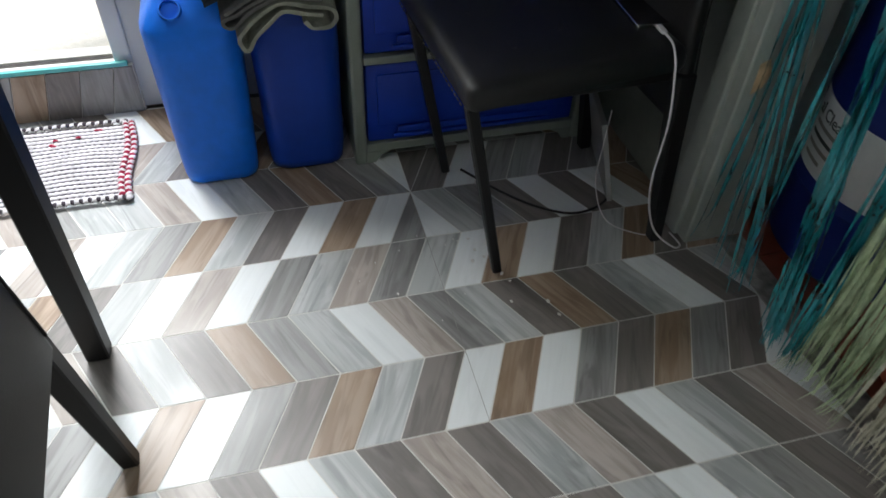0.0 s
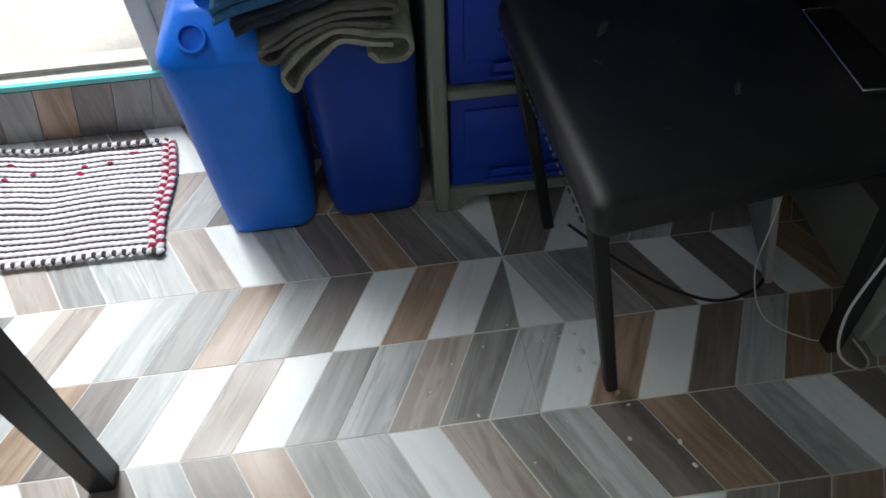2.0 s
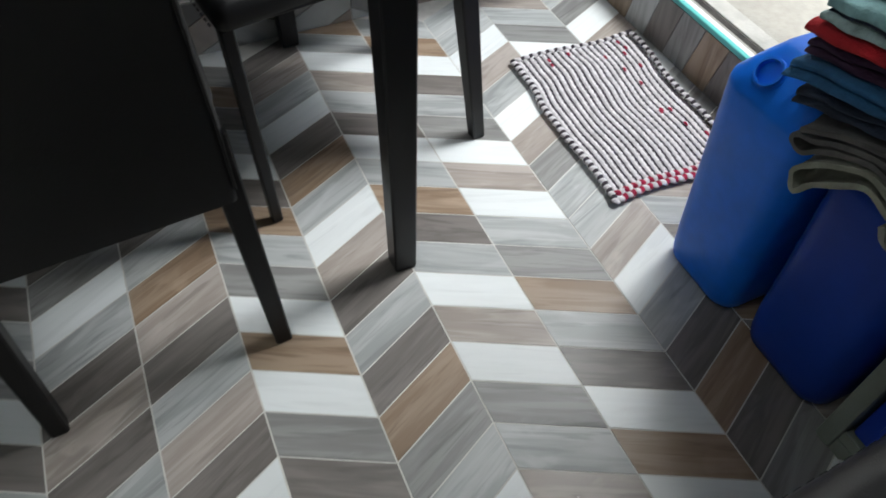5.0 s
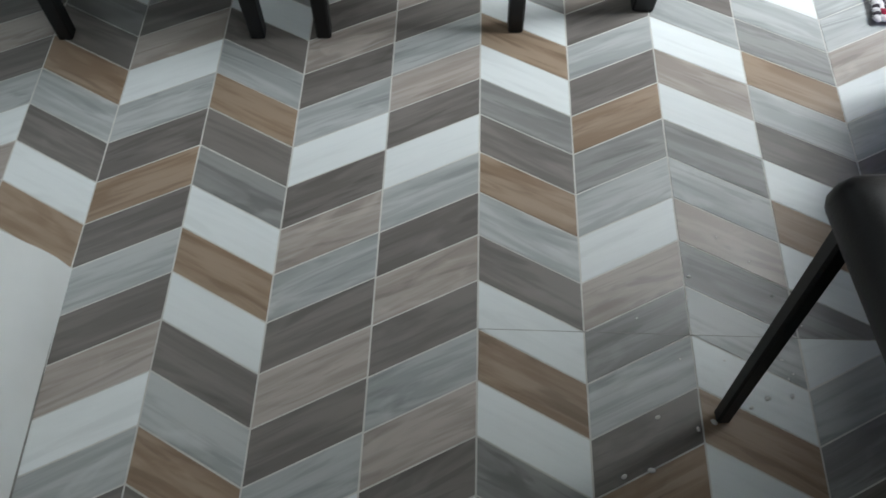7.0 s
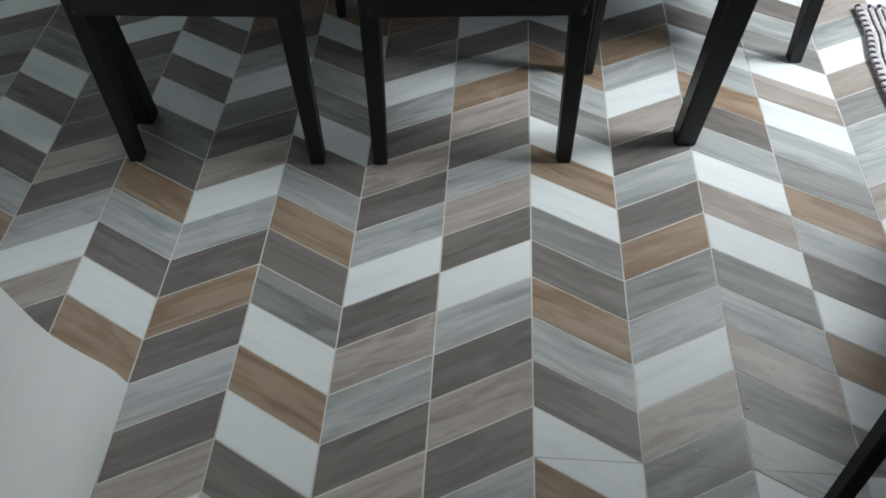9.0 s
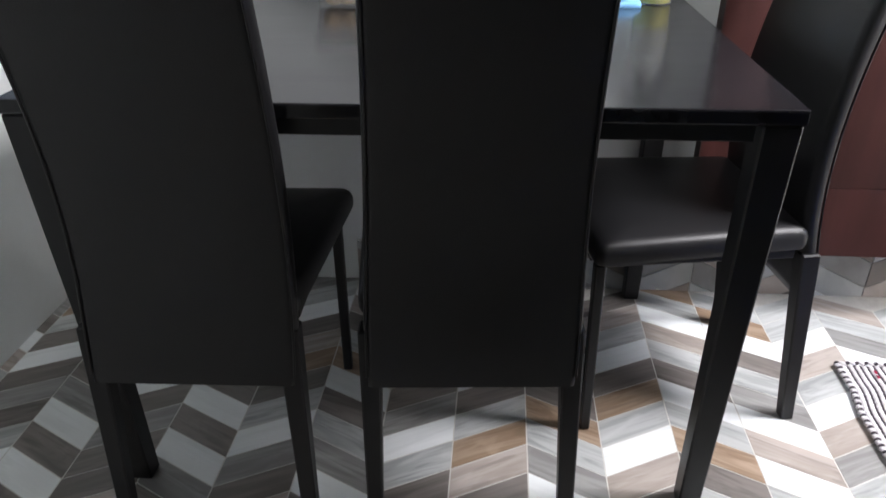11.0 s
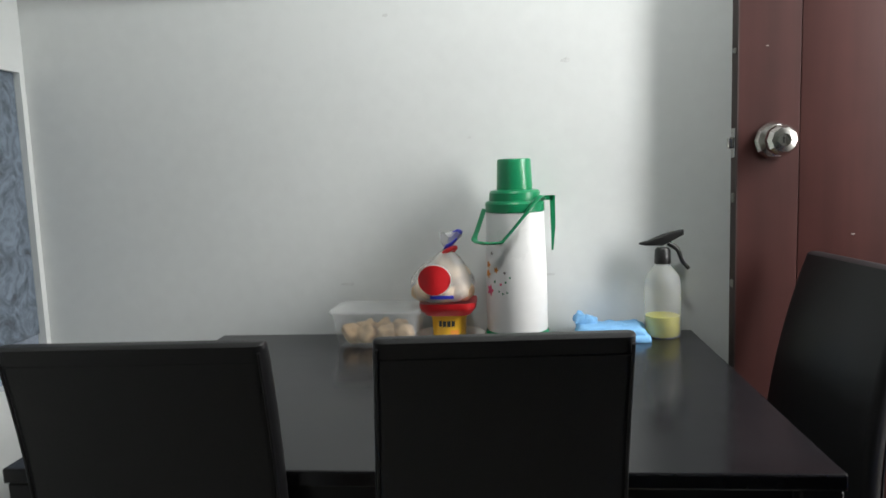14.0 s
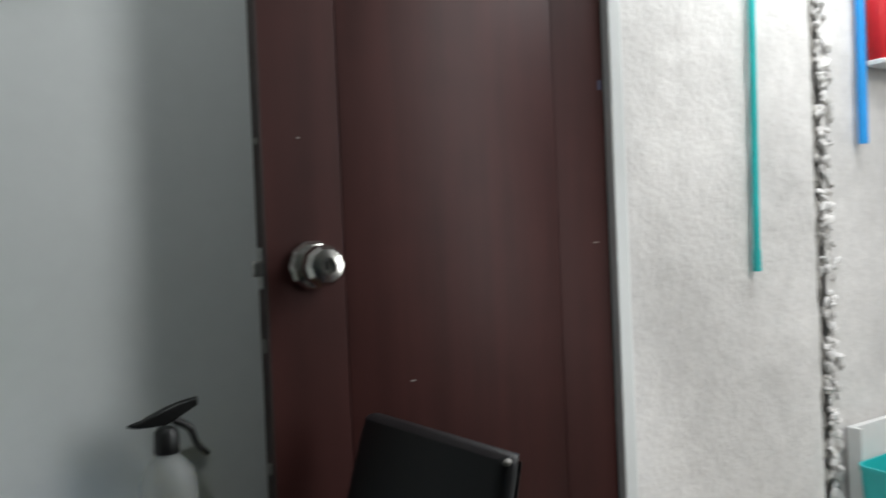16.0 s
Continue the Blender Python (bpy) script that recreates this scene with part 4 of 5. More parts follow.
tub = empty("food_tub", "clear plastic food tub with pieces of bread inside", "food container", pose(-0.828, 1.272, TT, 0, 0, -3) @ Matrix.Diagonal((0.95, 1, 0.92, 1)))
part("tub_wall", loft([[(a * s, b * s, z) for a, b in round_rect(0.205, 0.135, 0.03)] for s, z in ((0.86, 0.0), (0.89, 0.003), (1, 0.078), (1.05, 0.079), (1.05, 0.083), (0.985, 0.083), (0.975, 0.078), (0.865, 0.006), (0.84, 0.005))]), CLEAR, tub, "clear plastic tub", 40)
part("lid", loft([[(a * s, b * s, z) for a, b in round_rect(0.205, 0.135, 0.03)] for s, z in ((1.065, 0.0835), (1.07, 0.086), (1.04, 0.089), (0.9, 0.0875), (0.4, 0.087))]), CLEAR, tub, "clear plastic lid", 40)
for k, (x, y) in enumerate(((-0.06, -0.02), (-0.022, -0.026), (0.020, -0.022), (0.058, -0.02), (-0.04, 0.024), (0.004, 0.02), (0.045, 0.026))):
    bm = bmesh.new()
    bmesh.ops.create_icosphere(bm, subdivisions=3, radius=0.022)
    for v in bm.verts:
        v.co *= 1 + 0.45 * noise.noise(v.co * 60 + Vector((k * 9, 0, 0)))
        v.co.x *= 1.25
    part("bread_piece", bm, BREAD, tub, smooth=60, m=pose(x, y, 0.026, k * 30, 20, k * 50))

# ---- jerrycans ----
def jerrycan(m, mat, label, length, width, profile, handle, spout_at, tilt):
    """A square plastic can: a skin over rounded rectangles, a handle behind the slope of its shoulder, and an open spout on that slope."""
    e = empty("jerrycan", label, "jerrycan", m, group="blue jerrycans")
    body = part("body", loft([[(a * s, b * t, z) for a, b in round_rect(length, width, 0.040, 7)] for s, t, z in profile]), mat, e, smooth=45)
    part("handle", tube(spline(handle, 6), 0.014, 10, 1.0, (0, 1, 0)), mat, body, smooth=60)
    part("spout", lathe([(0.025, 0), (0.025, 0.012), (0.020, 0.014), (0.0195, 0.018), (0.0215, 0.020), (0.0195, 0.022), (0.0215, 0.026), (0.0195, 0.028), (0.0195, 0.034), (0.0165, 0.034), (0.016, 0.004), (0.001, 0.003)], 28),
         mat, e, "open screw spout", 40, spout_at @ pose(0, 0, 0, 0, tilt, 0))
    return e


jerrycan(pose(0.370, 0.398, 0.0005), BLUE_PE, "bright blue square plastic jerrycan beside the entrance step", 0.236, 0.178,
         ((0.78, 0.80, 0.0), (0.83, 0.865, 0.006), (0.855, 0.89, 0.022), (0.875, 0.91, 0.06), (0.93, 0.955, 0.20), (0.98, 0.985, 0.32), (1, 1, 0.368), (0.985, 0.985, 0.378),
          (0.80, 0.78, 0.406), (0.64, 0.58, 0.430), (0.58, 0.50, 0.436), (0.3, 0.2, 0.437)),
         ((-0.055, 0.004, 0.425), (-0.050, 0.004, 0.462), (-0.02, 0.004, 0.476), (0.03, 0.004, 0.476), (0.06, 0.004, 0.462), (0.066, 0.004, 0.425)), pose(-0.078, 0.026, 0.388), -46)
jerrycan(pose(0.428, 0.206, 0.0005), BLUE_PE2, "blue plastic jerrycan, darkened as shaded, under a pile of clothes", 0.30, 0.178,
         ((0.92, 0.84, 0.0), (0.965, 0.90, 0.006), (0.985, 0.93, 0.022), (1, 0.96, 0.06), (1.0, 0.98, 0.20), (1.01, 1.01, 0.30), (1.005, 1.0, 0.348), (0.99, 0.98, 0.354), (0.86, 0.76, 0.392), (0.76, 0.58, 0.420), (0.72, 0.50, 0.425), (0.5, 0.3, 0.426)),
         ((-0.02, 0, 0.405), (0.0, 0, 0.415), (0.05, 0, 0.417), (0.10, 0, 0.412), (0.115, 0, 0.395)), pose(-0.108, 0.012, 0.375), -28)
pail = empty("blue_pail", "small round deep blue plastic pail behind the jerrycan", "pail", pose(0.540, 0.462, 0.0005))
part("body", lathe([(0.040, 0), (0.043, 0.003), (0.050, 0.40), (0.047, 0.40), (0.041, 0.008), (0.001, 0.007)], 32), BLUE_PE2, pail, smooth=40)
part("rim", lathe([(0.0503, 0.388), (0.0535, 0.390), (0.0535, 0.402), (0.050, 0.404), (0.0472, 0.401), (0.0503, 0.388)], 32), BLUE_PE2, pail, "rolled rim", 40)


# ---- folded clothes ----
def garment(name, z, h, mat, label, x0=0.255, x1=0.55, y0=0.095, y1=0.335, folds=2, droop=0.0, seed=0, group="folded clothes", parent=None):
    """A folded piece of clothing: a sheet that turns back on itself at the front, with soft irregular edges."""
    layers = folds
    t = h / layers
    prof = []
    n = 9
    for k in range(layers):
        for i in range(n):
            prof.append((x1 - (x1 - x0 - t / 2) * i / (n - 1), z + t * (k + 0.04)))
        for i in range(1, 6):
            a = math.pi * i / 6
            prof.append((x0 + t / 2 - t * 0.46 * math.sin(a), z + t * (k + 0.5) - t * 0.46 * math.cos(a)))
        for i in range(n):
            prof.append((x0 + t / 2 + (x1 - x0 - t / 2) * i / (n - 1), z + t * (k + 0.96)))
    rings = []
    ny = 30
    for j in range(ny + 1):
        v = j / ny
        y = y0 + (y1 - y0) * v
        ring = []
        pinch = 1 - 0.18 * (abs(2 * v - 1) ** 8)
        for x, zz in prof:
            front = max(0.0, 1 - (x - x0) / 0.09)
            dx = 0.010 * noise.noise(Vector((v * 5, zz * 60, seed))) * front
            dz = 0.005 * noise.noise(Vector((v * 6 + seed, x * 14, zz * 20)))
            hang = 1.9 * max(0, v - 0.45) ** 1.1 + 1.0 * max(0, 0.4 - v) ** 1.2
            sag = droop * front ** 1.2 * (0.06 + hang + 0.12 * noise.noise(Vector((v * 5 + seed, 0.3, 1.7))))
            ring.append((x + dx, y + 0.004 * noise.noise(Vector((x * 20, zz * 30, seed))), z + (zz - z) * pinch + dz - sag + (0.27 - y) * 0.2))
        rings.append(ring)
    ob = part(name, loft(rings), mat, parent, label if parent else "", 75)
    return ob if parent else tagged(ob, label, "clothes", group)


OLIVE = cloth_material("olive_grey_towel", (0.30, 0.305, 0.25))
GREYC = cloth_material("washed_grey_cloth", (0.13, 0.125, 0.12))
NAVY = cloth_material("dark_navy_cloth", (0.020, 0.030, 0.055))
TEALBLUE = cloth_material("denim_blue_cloth", (0.025, 0.11, 0.24))
PURPLE = cloth_material("dark_plum_cloth", (0.040, 0.016, 0.045))
REDC = cloth_material("bright_red_cloth", (0.42, 0.010, 0.018))
AQUAC = cloth_material("pale_aqua_cloth", (0.26, 0.46, 0.48))
AQUA_PALE = cloth_material("bleached_aqua_cloth", (0.42, 0.55, 0.55), 0.25)
FLORAL = material("floral_pink_cloth", (0.62, 0.53, 0.50), rough=0.95, vary=0.2, scale=(11, 11, 11), fine=16, dark=(0.34, 0.045, 0.06), bump=1.6, bump_scale=38, streak=0.8)
def drape(name, path, thick, mat, label, x0, x1, low, high, rest, seed):
    """A soft folded cloth whose loops show at its ends: a thick ribbon along path (y, z), drawn back along x, where it lies flat at rest."""
    mid = [Vector((0, *p[1:])) for p in spline([(0.0, y, z) for y, z in path], 5)]
    sides = ([], [])
    for k, p in enumerate(mid):
        d = (mid[min(k + 1, len(mid) - 1)] - mid[max(k - 1, 0)]).normalized()
        o = Vector((0, -d.z, d.y)) * thick * (0.5 + 0.12 * noise.noise(Vector((k * 0.3, seed, 0))))
        sides[0].append(p + o)
        sides[1].append(p - o)
    outline = sides[0] + sides[1][::-1]
    rings = []
    nx = 22
    for i in range(nx + 1):
        f = i / nx
        x = x0 + (x1 - x0) * f
        flat = min(1.0, max(0.0, (x - x0 - 0.02) / 0.07))
        flat = flat * flat * (3 - 2 * flat)
        ring = []
        for p in outline:
            back = rest + (p.z - low) / (high - low) * 0.014
            w = noise.noise(Vector((x * 18, p.y * 25, seed)))
            ring.append((x + 0.005 * noise.noise(Vector((p.y * 30, p.z * 60, seed))), p.y + 0.003 * w, p.z + (back - p.z) * flat + 0.003 * w))
        rings.append(ring)
    return tagged(part(name, loft(rings), mat, smooth=70), label, "clothes", "folded clothes")


drape("folded_towel", ((0.184, 0.380), (0.168, 0.365), (0.138, 0.367), (0.1265, 0.386), (0.136, 0.403), (0.176, 0.410), (0.220, 0.4185), (0.251, 0.408), (0.285, 0.386), (0.308, 0.364), (0.311, 0.349),
      (0.302, 0.334), (0.292, 0.338), (0.279, 0.357), (0.252, 0.380), (0.224, 0.4005), (0.190, 0.3975), (0.150, 0.390)), 0.0075, OLIVE,
      "folded olive-grey towel drooping over the jerrycan", 0.234, 0.55, 0.33, 0.42, 0.428, 1.3)
drape("folded_shirt", ((0.150, 0.418), (0.186, 0.4245), (0.224, 0.4285), (0.256, 0.419), (0.290, 0.399), (0.312, 0.381), (0.327, 0.379), (0.336, 0.389), (0.331, 0.397), (0.304, 0.4045), (0.260, 0.427),
      (0.224, 0.438), (0.186, 0.4405), (0.150, 0.436), (0.143, 0.443), (0.152, 0.449), (0.190, 0.4505), (0.235, 0.4465), (0.300, 0.420), (0.330, 0.406)), 0.0065, GREYC,
      "folded washed grey shirt in the pile", 0.238, 0.55, 0.38, 0.45, 0.444, 4.2)
garment("folded_trousers", 0.454, 0.024, NAVY, "folded dark navy trousers in the pile", 0.242, 0.55, 0.125, 0.362, 2, 0.020, 7.7)
garment("folded_jeans", 0.475, 0.022, TEALBLUE, "folded denim-blue garment in the pile", 0.238, 0.55, 0.130, 0.382, 2, 0.006, 2.9)
garment("folded_shirt", 0.497, 0.024, PURPLE, "folded dark plum shirt in the pile", 0.250, 0.55, 0.135, 0.378, 2, 0.004, 9.1)
garment("folded_shirt", 0.521, 0.020, REDC, "folded bright red shirt in the pile", 0.243, 0.55, 0.140, 0.390, 1, 0.002, 5.5)
aqua_towel = garment("folded_towel", 0.561, 0.016, AQUAC, "folded pale aqua towel with a dark border in the pile", 0.238, 0.55, 0.140, 0.376, 1, 0.002, 3.4)
garment("border", 0.556, 0.006, NAVY, "dark border stripe", 0.246, 0.55, 0.142, 0.373, 1, 0.002, 3.4, parent=aqua_towel)
garment("lower_fold", 0.541, 0.016, AQUA_PALE, "bleached underside", 0.241, 0.55, 0.141, 0.375, 1, 0.002, 5.1, parent=aqua_towel)
garment("folded_sheet", 0.577, 0.015, FLORAL, "folded pink floral sheet on top of the pile", 0.260, 0.55, 0.142, 0.354, 2, 0.0, 6.6)

# ---- plastic drawer cabinet ----
drawers = empty("drawer_cabinet", "plastic drawer cabinet with grey-green frame and blue drawers", "cabinet")
X0, Y0, Y1 = 0.268, -0.455, 0.102
part("side", box(X0, 0.60, Y1 - 0.028, Y1, 0.0, 1.25, 0.006), GREY_GREEN, drawers)
part("side", box(X0, 0.60, Y0, Y0 + 0.028, 0.0, 1.25, 0.006), GREY_GREEN, drawers)
part("back", box(0.585, 0.60, Y0 + 0.028, Y1 - 0.028, 0.03, 1.25), GREY_GREEN, drawers)
part("top", box(X0 - 0.005, 0.60, Y0 - 0.004, Y1 + 0.004, 1.25, 1.275, 0.008), GREY_GREEN, drawers)
part("plinth", box(X0 + 0.004, 0.585, Y0 + 0.028, Y1 - 0.028, 0.03, 0.052, 0.002), GREY_GREEN, drawers)
for y, w in ((Y1 - 0.028, -0.055), (Y0 + 0.028, 0.055)):
    part("foot", loft([[(x, a, b) for a, b in ((y, 0.0), (y + w * 0.35, 0.0), (y + w * 0.6, 0.02), (y + w, 0.030), (y, 0.030))] for x in (X0 + 0.004, X0 + 0.03)]), GREY_GREEN, drawers)
z = 0.054
for k, h in enumerate((0.195, 0.225, 0.225, 0.225, 0.225)):
    d = part("drawer", box(X0 + 0.010, 0.575, Y0 + 0.032, Y1 - 0.032, z, z + h, 0.006), BLUE_DRAWER, drawers, smooth=40)
    part("panel", box(X0 + 0.004, X0 + 0.012, Y0 + 0.055, Y1 - 0.055, z + 0.046, z + h - 0.022, 0.004), BLUE_DRAWER, d, smooth=40)
    part("handle", joined(box(X0 - 0.004, X0 + 0.006, -0.365, 0.012, z + 0.014, z + 0.022, 0.003), box(X0 + 0.001, X0 + 0.006, -0.355, 0.002, z + 0.024, z + 0.040, 0.002)), BLUE_DRAWER, d, smooth=40)
    if k < 4:
        part("rail", box(X0 + 0.002, 0.585, Y0 + 0.028, Y1 - 0.028, z + h + 0.004, z + h + 0.022, 0.003), GREY_GREEN, drawers)
    z += h + 0.026

# ---- phone on the chair and its cable ----
phone = empty("smartphone", "black smartphone with a pale metal rim charging on the chair seat", "phone", pose(0.027, -0.383, 0.4605, 0, 0, -2))
part("rim", joined(*[box(*b, 0, 0.008, 0.001, 1) for b in ((-0.080, 0.080, -0.038, -0.036), (-0.080, 0.080, 0.036, 0.038), (-0.080, -0.078, -0.036, 0.036), (0.078, 0.080, -0.036, 0.036))]), STEEL, phone, "pale metal rim")
part("screen", box(-0.078, 0.078, -0.036, 0.036, 0.0005, 0.0078, 0.0005, 1), GLASS_BLACK, phone)
cable = empty("charging_cable", "thin white charging cable hanging from the phone to the floor", "cable")
part("plug", box(-0.078, -0.053, -0.386, -0.376, 0.461, 0.468, 0.002), CABLE_WHITE, cable)
part("wire", tube(spline([(-0.078, -0.381, 0.4645), (-0.11, -0.378, 0.464), (-0.150, -0.362, 0.464), (-0.171, -0.356, 0.445), (-0.174, -0.370, 0.35), (-0.172, -0.374, 0.21), (-0.170, -0.410, 0.10), (-0.168, -0.470, 0.035), (-0.140, -0.512, 0.004), (-0.10, -0.508, 0.004)], 8), 0.0020, 7), CABLE_WHITE, cable, smooth=60)
part("wire", tube(spline([(-0.10, -0.49, 0.004), (-0.09, -0.44, 0.004), (-0.05, -0.38, 0.02), (-0.01, -0.36, 0.09), (0.02, -0.375, 0.17), (0.06, -0.40, 0.22)], 8), 0.0013, 7), CABLE_WHITE, cable, smooth=60)
tagged(part("black_cable", tube(spline([(0.20, -0.13, 0.004), (0.10, -0.20, 0.004), (0.03, -0.27, 0.004), (0.0, -0.34, 0.004), (0.03, -0.42, 0.004), (0.12, -0.46, 0.004)], 8), 0.003, 7), BLACK_PLASTIC, smooth=60), "thin black cable lying on the tiles", "cable")
tagged(part("leaning_board", box(-0.14, 0.14, -0.006, 0.006, 0, 0.21, 0.002), BOARD, m=pose(0.16, -0.46, 0.0, -14, 0, -14)), "grey board leaning in the corner under the chair", "board")

# ---- woven rag rug ----
rug = empty("rag_rug", "woven rag rug striped in white and dark cord with crimson edging", "rug", pose(0.0, 0.0, 0.0025))


def rug_point(u, v, z=0.0):
    """A place on the rug: u across from the room side to the step, v along it."""
    x = (0.250 + 0.282 * u) * (1 - v) + (0.270 + 0.288 * u) * v + 0.004 * math.sin(v * 9) + 0.004 * noise.noise(Vector((v * 7, u * 2, 3)))
    y = (0.590 + 0.006 * u) * (1 - v) + (1.042 - 0.008 * u) * v + 0.005 * math.sin(u * 7)
    return (x, y, z + 0.0035 + 0.007 * max(0, noise.noise(Vector((u * 3, v * 3, 7)))))


rg = random.Random(21)
rows = 38
for k in range(rows):
    u = 0.03 + 0.94 * k / (rows - 1)
    light = k % 2 == 0
    n = 84
    lo, hi = (0.06, 0.985)
    pts = [rug_point(u, lo + (hi - lo) * i / n, 0.0015 if light else 0.0) for i in range(n + 1)]
    ph = rg.random() * 6
    part("white_cord" if light else "dark_cord", tube(pts, lambda s: (0.0048 if light else 0.0042) * (1 + 0.22 * math.sin(s * 190 + ph)), 6, 0.7), RUG_WHITE if light else RUG_DARK, rug, smooth=70)
for k in range(16):
    u, v = rg.random() * 0.9 + 0.05, rg.random() * 0.86 + 0.09
    if rg.random() < 0.5:
        u = 0.75 + rg.random() * 0.2
    part("red_stitch", tube([rug_point(u, v - 0.012, 0.005), rug_point(u, v, 0.0065), rug_point(u, v + 0.012, 0.005)], 0.0029, 6, 0.6), RUG_RED, rug, smooth=70)


def braid(a, b, mat1, mat2, r, count):
    """A two-colour braid along the edge from a to b, made of short slanted loops."""
    for k in range(count):
        s0, s1 = k / count, (k + 1.5) / count
        pts = []
        for i in range(5):
            s = min(1, s0 + (s1 - s0) * i / 4)
            u, v = a[0] + (b[0] - a[0]) * s, a[1] + (b[1] - a[1]) * s
            side = (i / 4 - 0.5) * (1 if k % 2 else -1)
            px = rug_point(u, v, 0.003)
            dx, dy = (0.012 * side, 0) if abs(b[1] - a[1]) > 0.5 else (0, 0.012 * side)
            pts.append((px[0] + dx, px[1] + dy, px[2] + 0.003 * math.sin(math.pi * i / 4)))
        part("braid_loop", tube(pts, lambda s: r * (0.6 + 0.5 * math.sin(math.pi * s)), 6, 0.8), mat1 if k % 2 else mat2, rug, smooth=70)


braid((-0.02, 0.0), (-0.02, 1.0), RUG_DARK, RUG_WHITE, 0.0058, 52)
braid((1.02, 0.0), (1.02, 1.0), RUG_DARK, RUG_WHITE, 0.0050, 46)
braid((0.0, 0.045), (1.0, 0.045), RUG_WHITE, RUG_RED, 0.0056, 30)
braid((0.0, 0.012), (1.0, 0.012), RUG_RED, RUG_WHITE, 0.0060, 30)
braid((0.0, 0.995), (1.0, 0.995), RUG_DARK, RUG_WHITE, 0.0046, 28)

# small glassy crumbs near the chair, white porcelain in place of bright glints
rg = random.Random(8)
crumbs = bmesh.new()
spots = [(-0.142, 0.090), (-0.209, -0.118), (-0.082, -0.101), (-0.058, -0.088), (-0.089, -0.075), (-0.157, -0.132), (-0.224, -0.187), (-0.024, -0.084), (-0.260, -0.196), (-0.135, -0.122)]
spots += [(rg.gauss(-0.08, 0.08), rg.gauss(-0.06, 0.07)) for k in range(12)]
for k, (x, y) in enumerate(spots):
    size = rg.uniform(0.0022, 0.0036) if k < 10 else rg.uniform(0.0010, 0.0018)
    bmesh.ops.create_icosphere(crumbs, subdivisions=2, radius=size, matrix=Matrix.Translation((x, y, size * 0.6)) @ Euler((0, 0, rg.random() * 3)).to_matrix().to_4x4() @ Matrix.Diagonal((1, 1.5, 0.7, 1)))
tagged(part("crumbs", crumbs, PORCELAIN, smooth=60), "small glassy crumbs on the tiles, white for their glints", "crumbs", kind="stuff")

# ---- chevron planks of the floor and the skirting ----
# columns from west to east: slant, first plank, colours from south to north
COLUMNS = {
    -11: (-1, -7, "WDLTGDWPDLTWDGLDWTDLPWDGTL"),
    -10: (1, -7, "DPLGWDLTPDWGLDTWLDGDWDLTDW"),
    -9: (-1, -7, "DLWTDGWLDTPDTLDWDWGDTDWGLD"),
    -8: (1, -7, "DLWDTPDWLDPWLDPDDGDWDTDWLG"),
    -7: (-1, -7, "LDTWGDWLDTWDLTDGWDWDWDPLWD"),
    -6: (1, -7, "GTPDLWPDLDTDLWPDGWLDTPDWLG"),
    -5: (-1, -7, "WGLDTLDWTWGDTLDWGLDWTLDPWG"),
    -4: (1, -7, "DGLWLDPDLPDWLDPDLWGDTPDLWG"),
    -3: (1, -7, "PDLWDPLDPDLWDPLDPTLDWGPDLW"),
    -2: (-1, -7, "DGTDGWTWDLTDGWTWGLTDWLDTGW"),
    -1: (1, -8, "LDWLDTDLGPWLGTDLDPWLTDWLPD"),
    0: (-1, -7, "DTLDWTWLGPLGWPWLDTLWDLPWLT"),
    1: (-1, -8, "DTWDWDGLGWTWDLTGLWPWGLDWTL"),
    2: (1, -8, "DTGDLGWDWGDTDLWPLLGPWLPWLL"),
    3: (-1, -8, "LGWTDLGWDPLGTWDLPWGLPLWGLP"),
    4: (1, -8, "DTGWLPDGTLWDPGLTWDGLWLPWGL"),
}
PLANK_MESH = {}


def plank_points(slant):
    """Outline of a plank about its column's west line: it climbs one pitch from west to east, or falls."""
    g = 0.0013
    if slant > 0:
        return [(g, -H + g), (W - g, g), (W - g, H - g), (g, -g)]
    return [(g, g), (W - g, -H + g), (W - g, -g), (g, H - g)]


TILT = math.degrees(math.atan2(H, W))


def clipped(poly, low, high):
    """The part of a polygon between two levels of its second coordinate."""
    for level, sign in ((low, 1), (high, -1)):
        out = []
        for p, q in zip(poly, poly[1:] + poly[:1]):
            a, b = sign * (p[1] - level), sign * (q[1] - level)
            if a >= 0:
                out.append(p)
            if a * b < 0:
                out.append((p[0] + (q[0] - p[0]) * a / (a - b), level))
        poly = out
    return poly


def turned_back(pts, slant):
    """Points turned so that the plank's grain lies along x."""
    m = Matrix.Rotation(radians(-slant * TILT), 2)
    return [tuple(m @ Vector(p)) for p in pts]


def plank_mesh(slant, code):
    if (slant, code) not in PLANK_MESH:
        PLANK_MESH[slant, code] = mesh_of("plank", prism(turned_back(plank_points(slant), slant), -0.006, 0.0), PLANKS[code])
    return PLANK_MESH[slant, code]


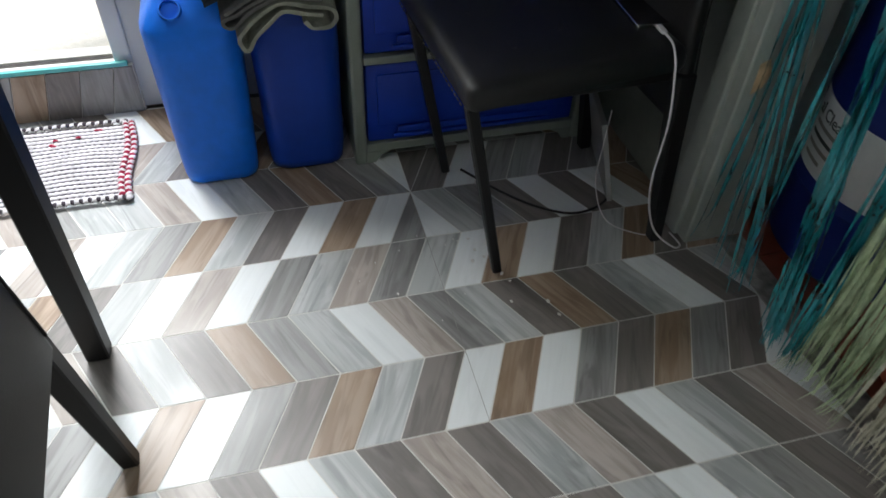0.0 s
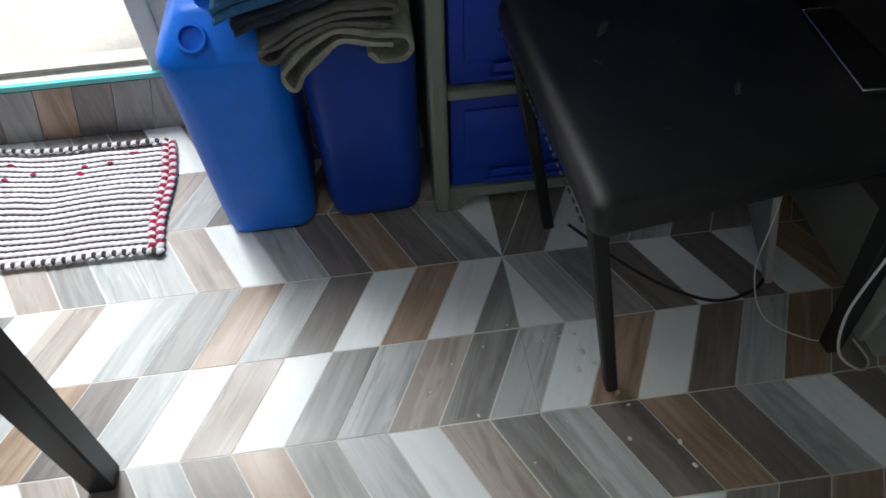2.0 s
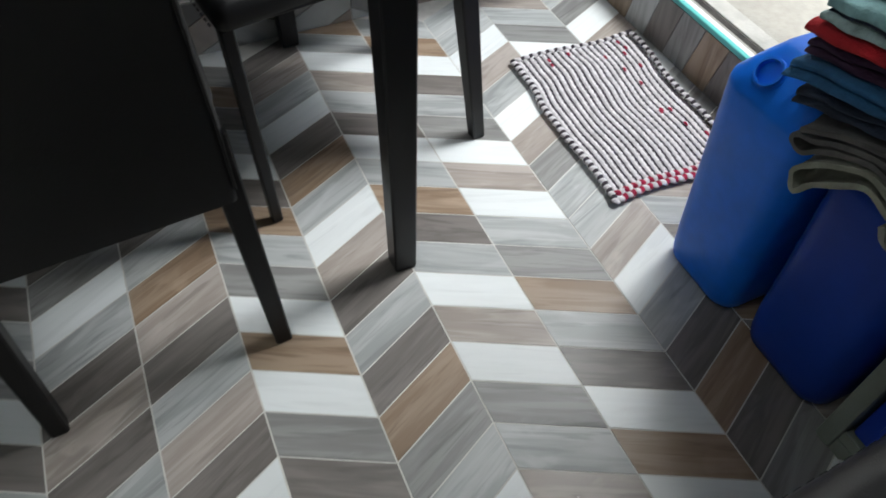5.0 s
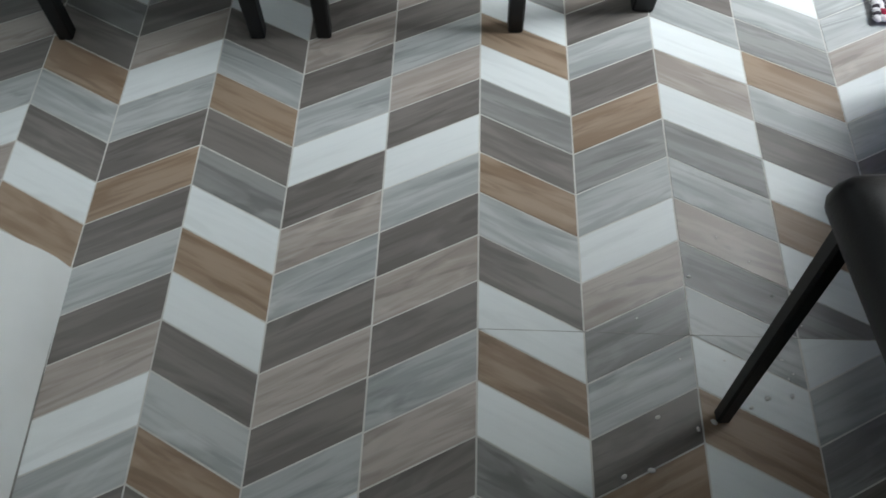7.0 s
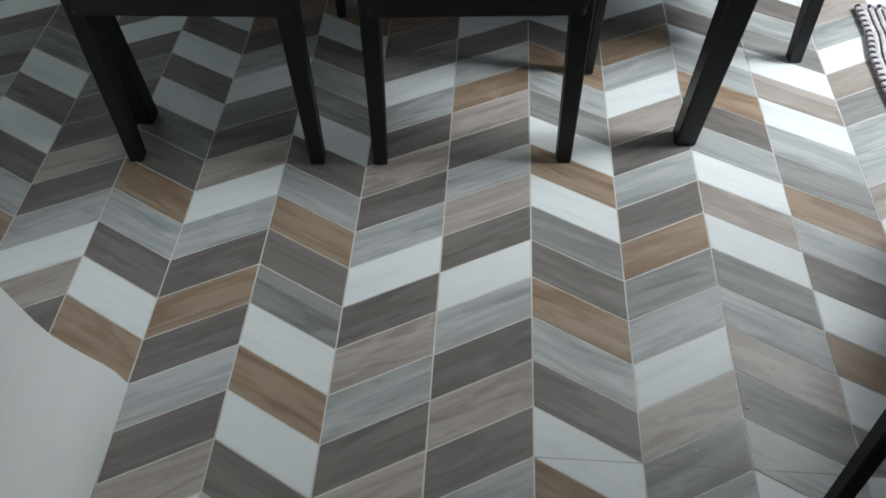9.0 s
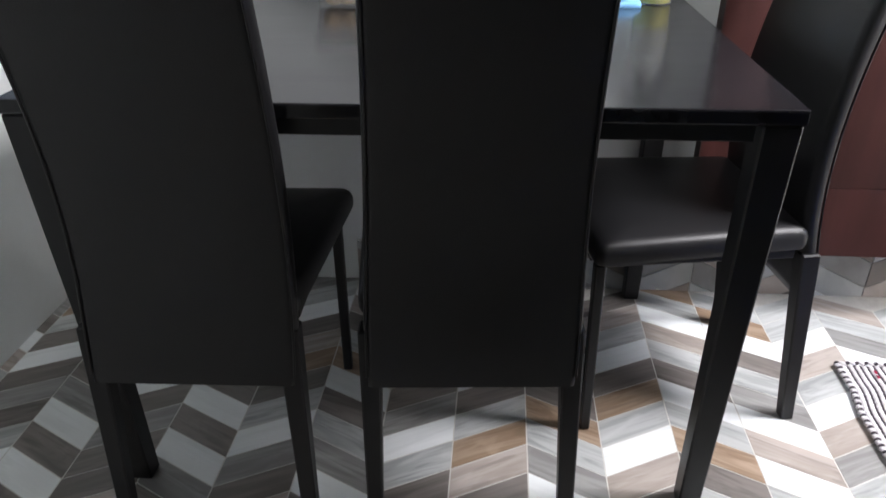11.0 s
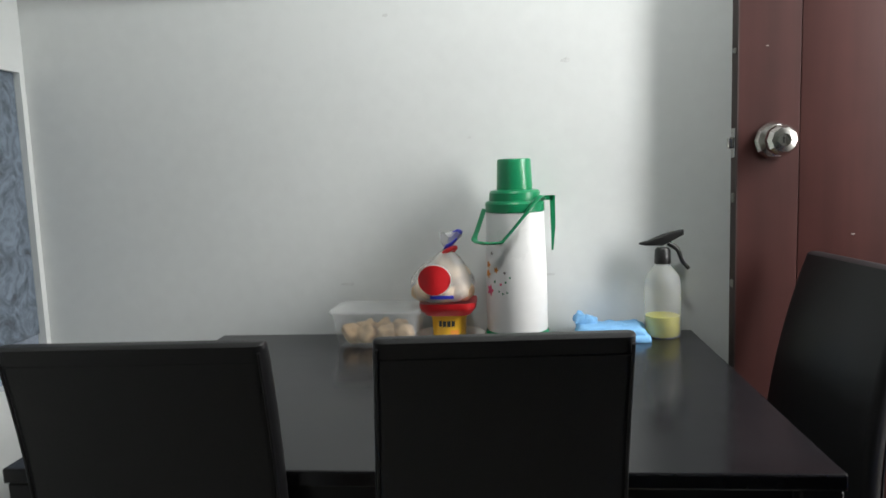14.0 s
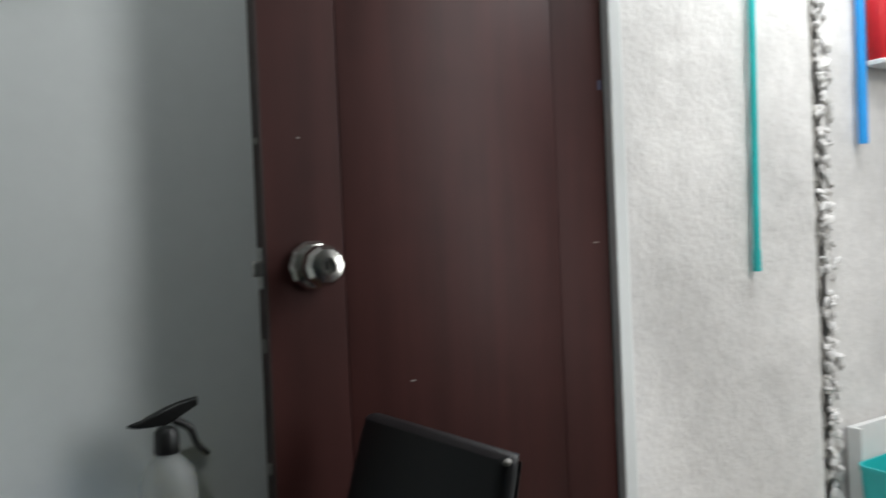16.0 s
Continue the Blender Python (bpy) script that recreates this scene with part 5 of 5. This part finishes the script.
rest = {}
count = 0
for c, (slant, first, colours) in sorted(COLUMNS.items()):
    for k in range(-2, len(colours)):
        code = colours[k]
        x, y = (c - 1) * W, (first + k) * H
        if x < WEST - 0.14 or y > NORTH or x > 0.59:
            continue
        # east of x = 0 the tiles south of y = 0 are laid turned round, and planks are cut at that line
        flip = -slant if c >= 1 and first + k < 0 else slant
        if c >= 1 and first + k == 0:
            for sl, colour in ((slant, code), (-slant, "GWDL"[c % 4])):
                third = (0 if sl < 0 else W, H) if sl == slant else (0 if sl > 0 else W, -H)
                a = [(0, 0), (W, 0), third]
                mid = (sum(p[0] for p in a) / 3, sum(p[1] for p in a) / 3)
                a = [(mid[0] + (px - mid[0]) * 0.965, mid[1] + (py - mid[1]) * 0.965) for px, py in a]
                part("cut_plank", prism(turned_back(a, sl), -0.006, 0.0), PLANKS[colour], floor, m=pose(x, y, 0, 0, 0, sl * TILT))
            continue
        if -0.95 < x < 0.36 and -0.36 < y < 1.0 and count < 300:
            o = new("plank", plank_mesh(flip, code))
            o.matrix_basis = pose(x, y, 0, 0, 0, flip * TILT)
            o.parent = floor
            count += 1
        else:
            quad = clipped([(x + a, y + b) for a, b in plank_points(flip)], -0.599, NORTH)
            if len(quad) > 2:
                rest.setdefault((code, flip), []).append(quad)
for (code, flip), quads in rest.items():
    verts, faces = [], []
    for q in quads:
        i = len(verts)
        q = turned_back(q, flip)
        verts += [(a, b, 0.0) for a, b in q] + [(a, b, -0.006) for a, b in q]
        n = len(q)
        faces += [tuple(range(i, i + n))] + [(i + j, i + n + j, i + n + (j + 1) % n, i + (j + 1) % n) for j in range(n)]
    me = bpy.data.meshes.new("planks")
    me.from_pydata(verts, [], faces)
    me.materials.append(PLANKS[code])
    o = new("planks", me)
    o.matrix_basis = pose(0, 0, 0, 0, 0, flip * TILT)
    o.parent = floor
    tagged(o, kind="stuff")

# fine dark joints where the square tiles meet
for x0, x1, y in ((-0.45, 0.1, 0.0),):
    part("tile_joint", box(x0, x1, y - 0.0004, y + 0.0004, -0.002, 0.0003), CEMENT_DARK, floor)

# tiled riser of the entrance step and skirting of the north wall, in slanted pieces
riser = structure("step_riser", box(0.6005, 0.612, 0.575, NORTH, -0.001, 0.126), GROUT, "step riser faced with slanted wood-look tile pieces", "step")
for k in range(12):
    y = 0.545 + 0.075 * k
    pts = [(max(0.577, min(y + a, NORTH - 0.002)), b) for a, b in ((0.030, 0.002), (0.103, 0.002), (0.073, 0.124), (0.0, 0.124))]
    o = part("tile_piece", loft([[(0.5955, a, b) for a, b in pts], [(0.6004, a, b) for a, b in pts]]), PLANKS["GGDTGDLTGWDT"[k]], riser)
skirting = structure("skirting", box(-0.9, 0.595, NORTH - 0.012, NORTH - 0.001, -0.001, 0.128), GROUT, "skirting of slanted wood-look tile pieces along the wall", "baseboard")
SKIRT = ["GPLD", "LDGP", "PGDL", "LPGL", "GLDP", "PLGD", "LGPW", "DPLG", "WLGD", "GPDL"]
for c in range(10):
    slant = 1 if c % 2 else -1
    for k in range(4):
        x, z = -0.90 + W * c, H * (k - 0.6)
        pts = clipped([(min(0.594, x + a), z + b) for a, b in plank_points(slant)], 0.002, 0.126)
        if len(pts) > 2:
            part("tile_piece", loft([[(a, NORTH - 0.0125, b) for a, b in pts], [(a, NORTH - 0.017, b) for a, b in pts]]), PLANKS[SKIRT[c][k]], skirting)
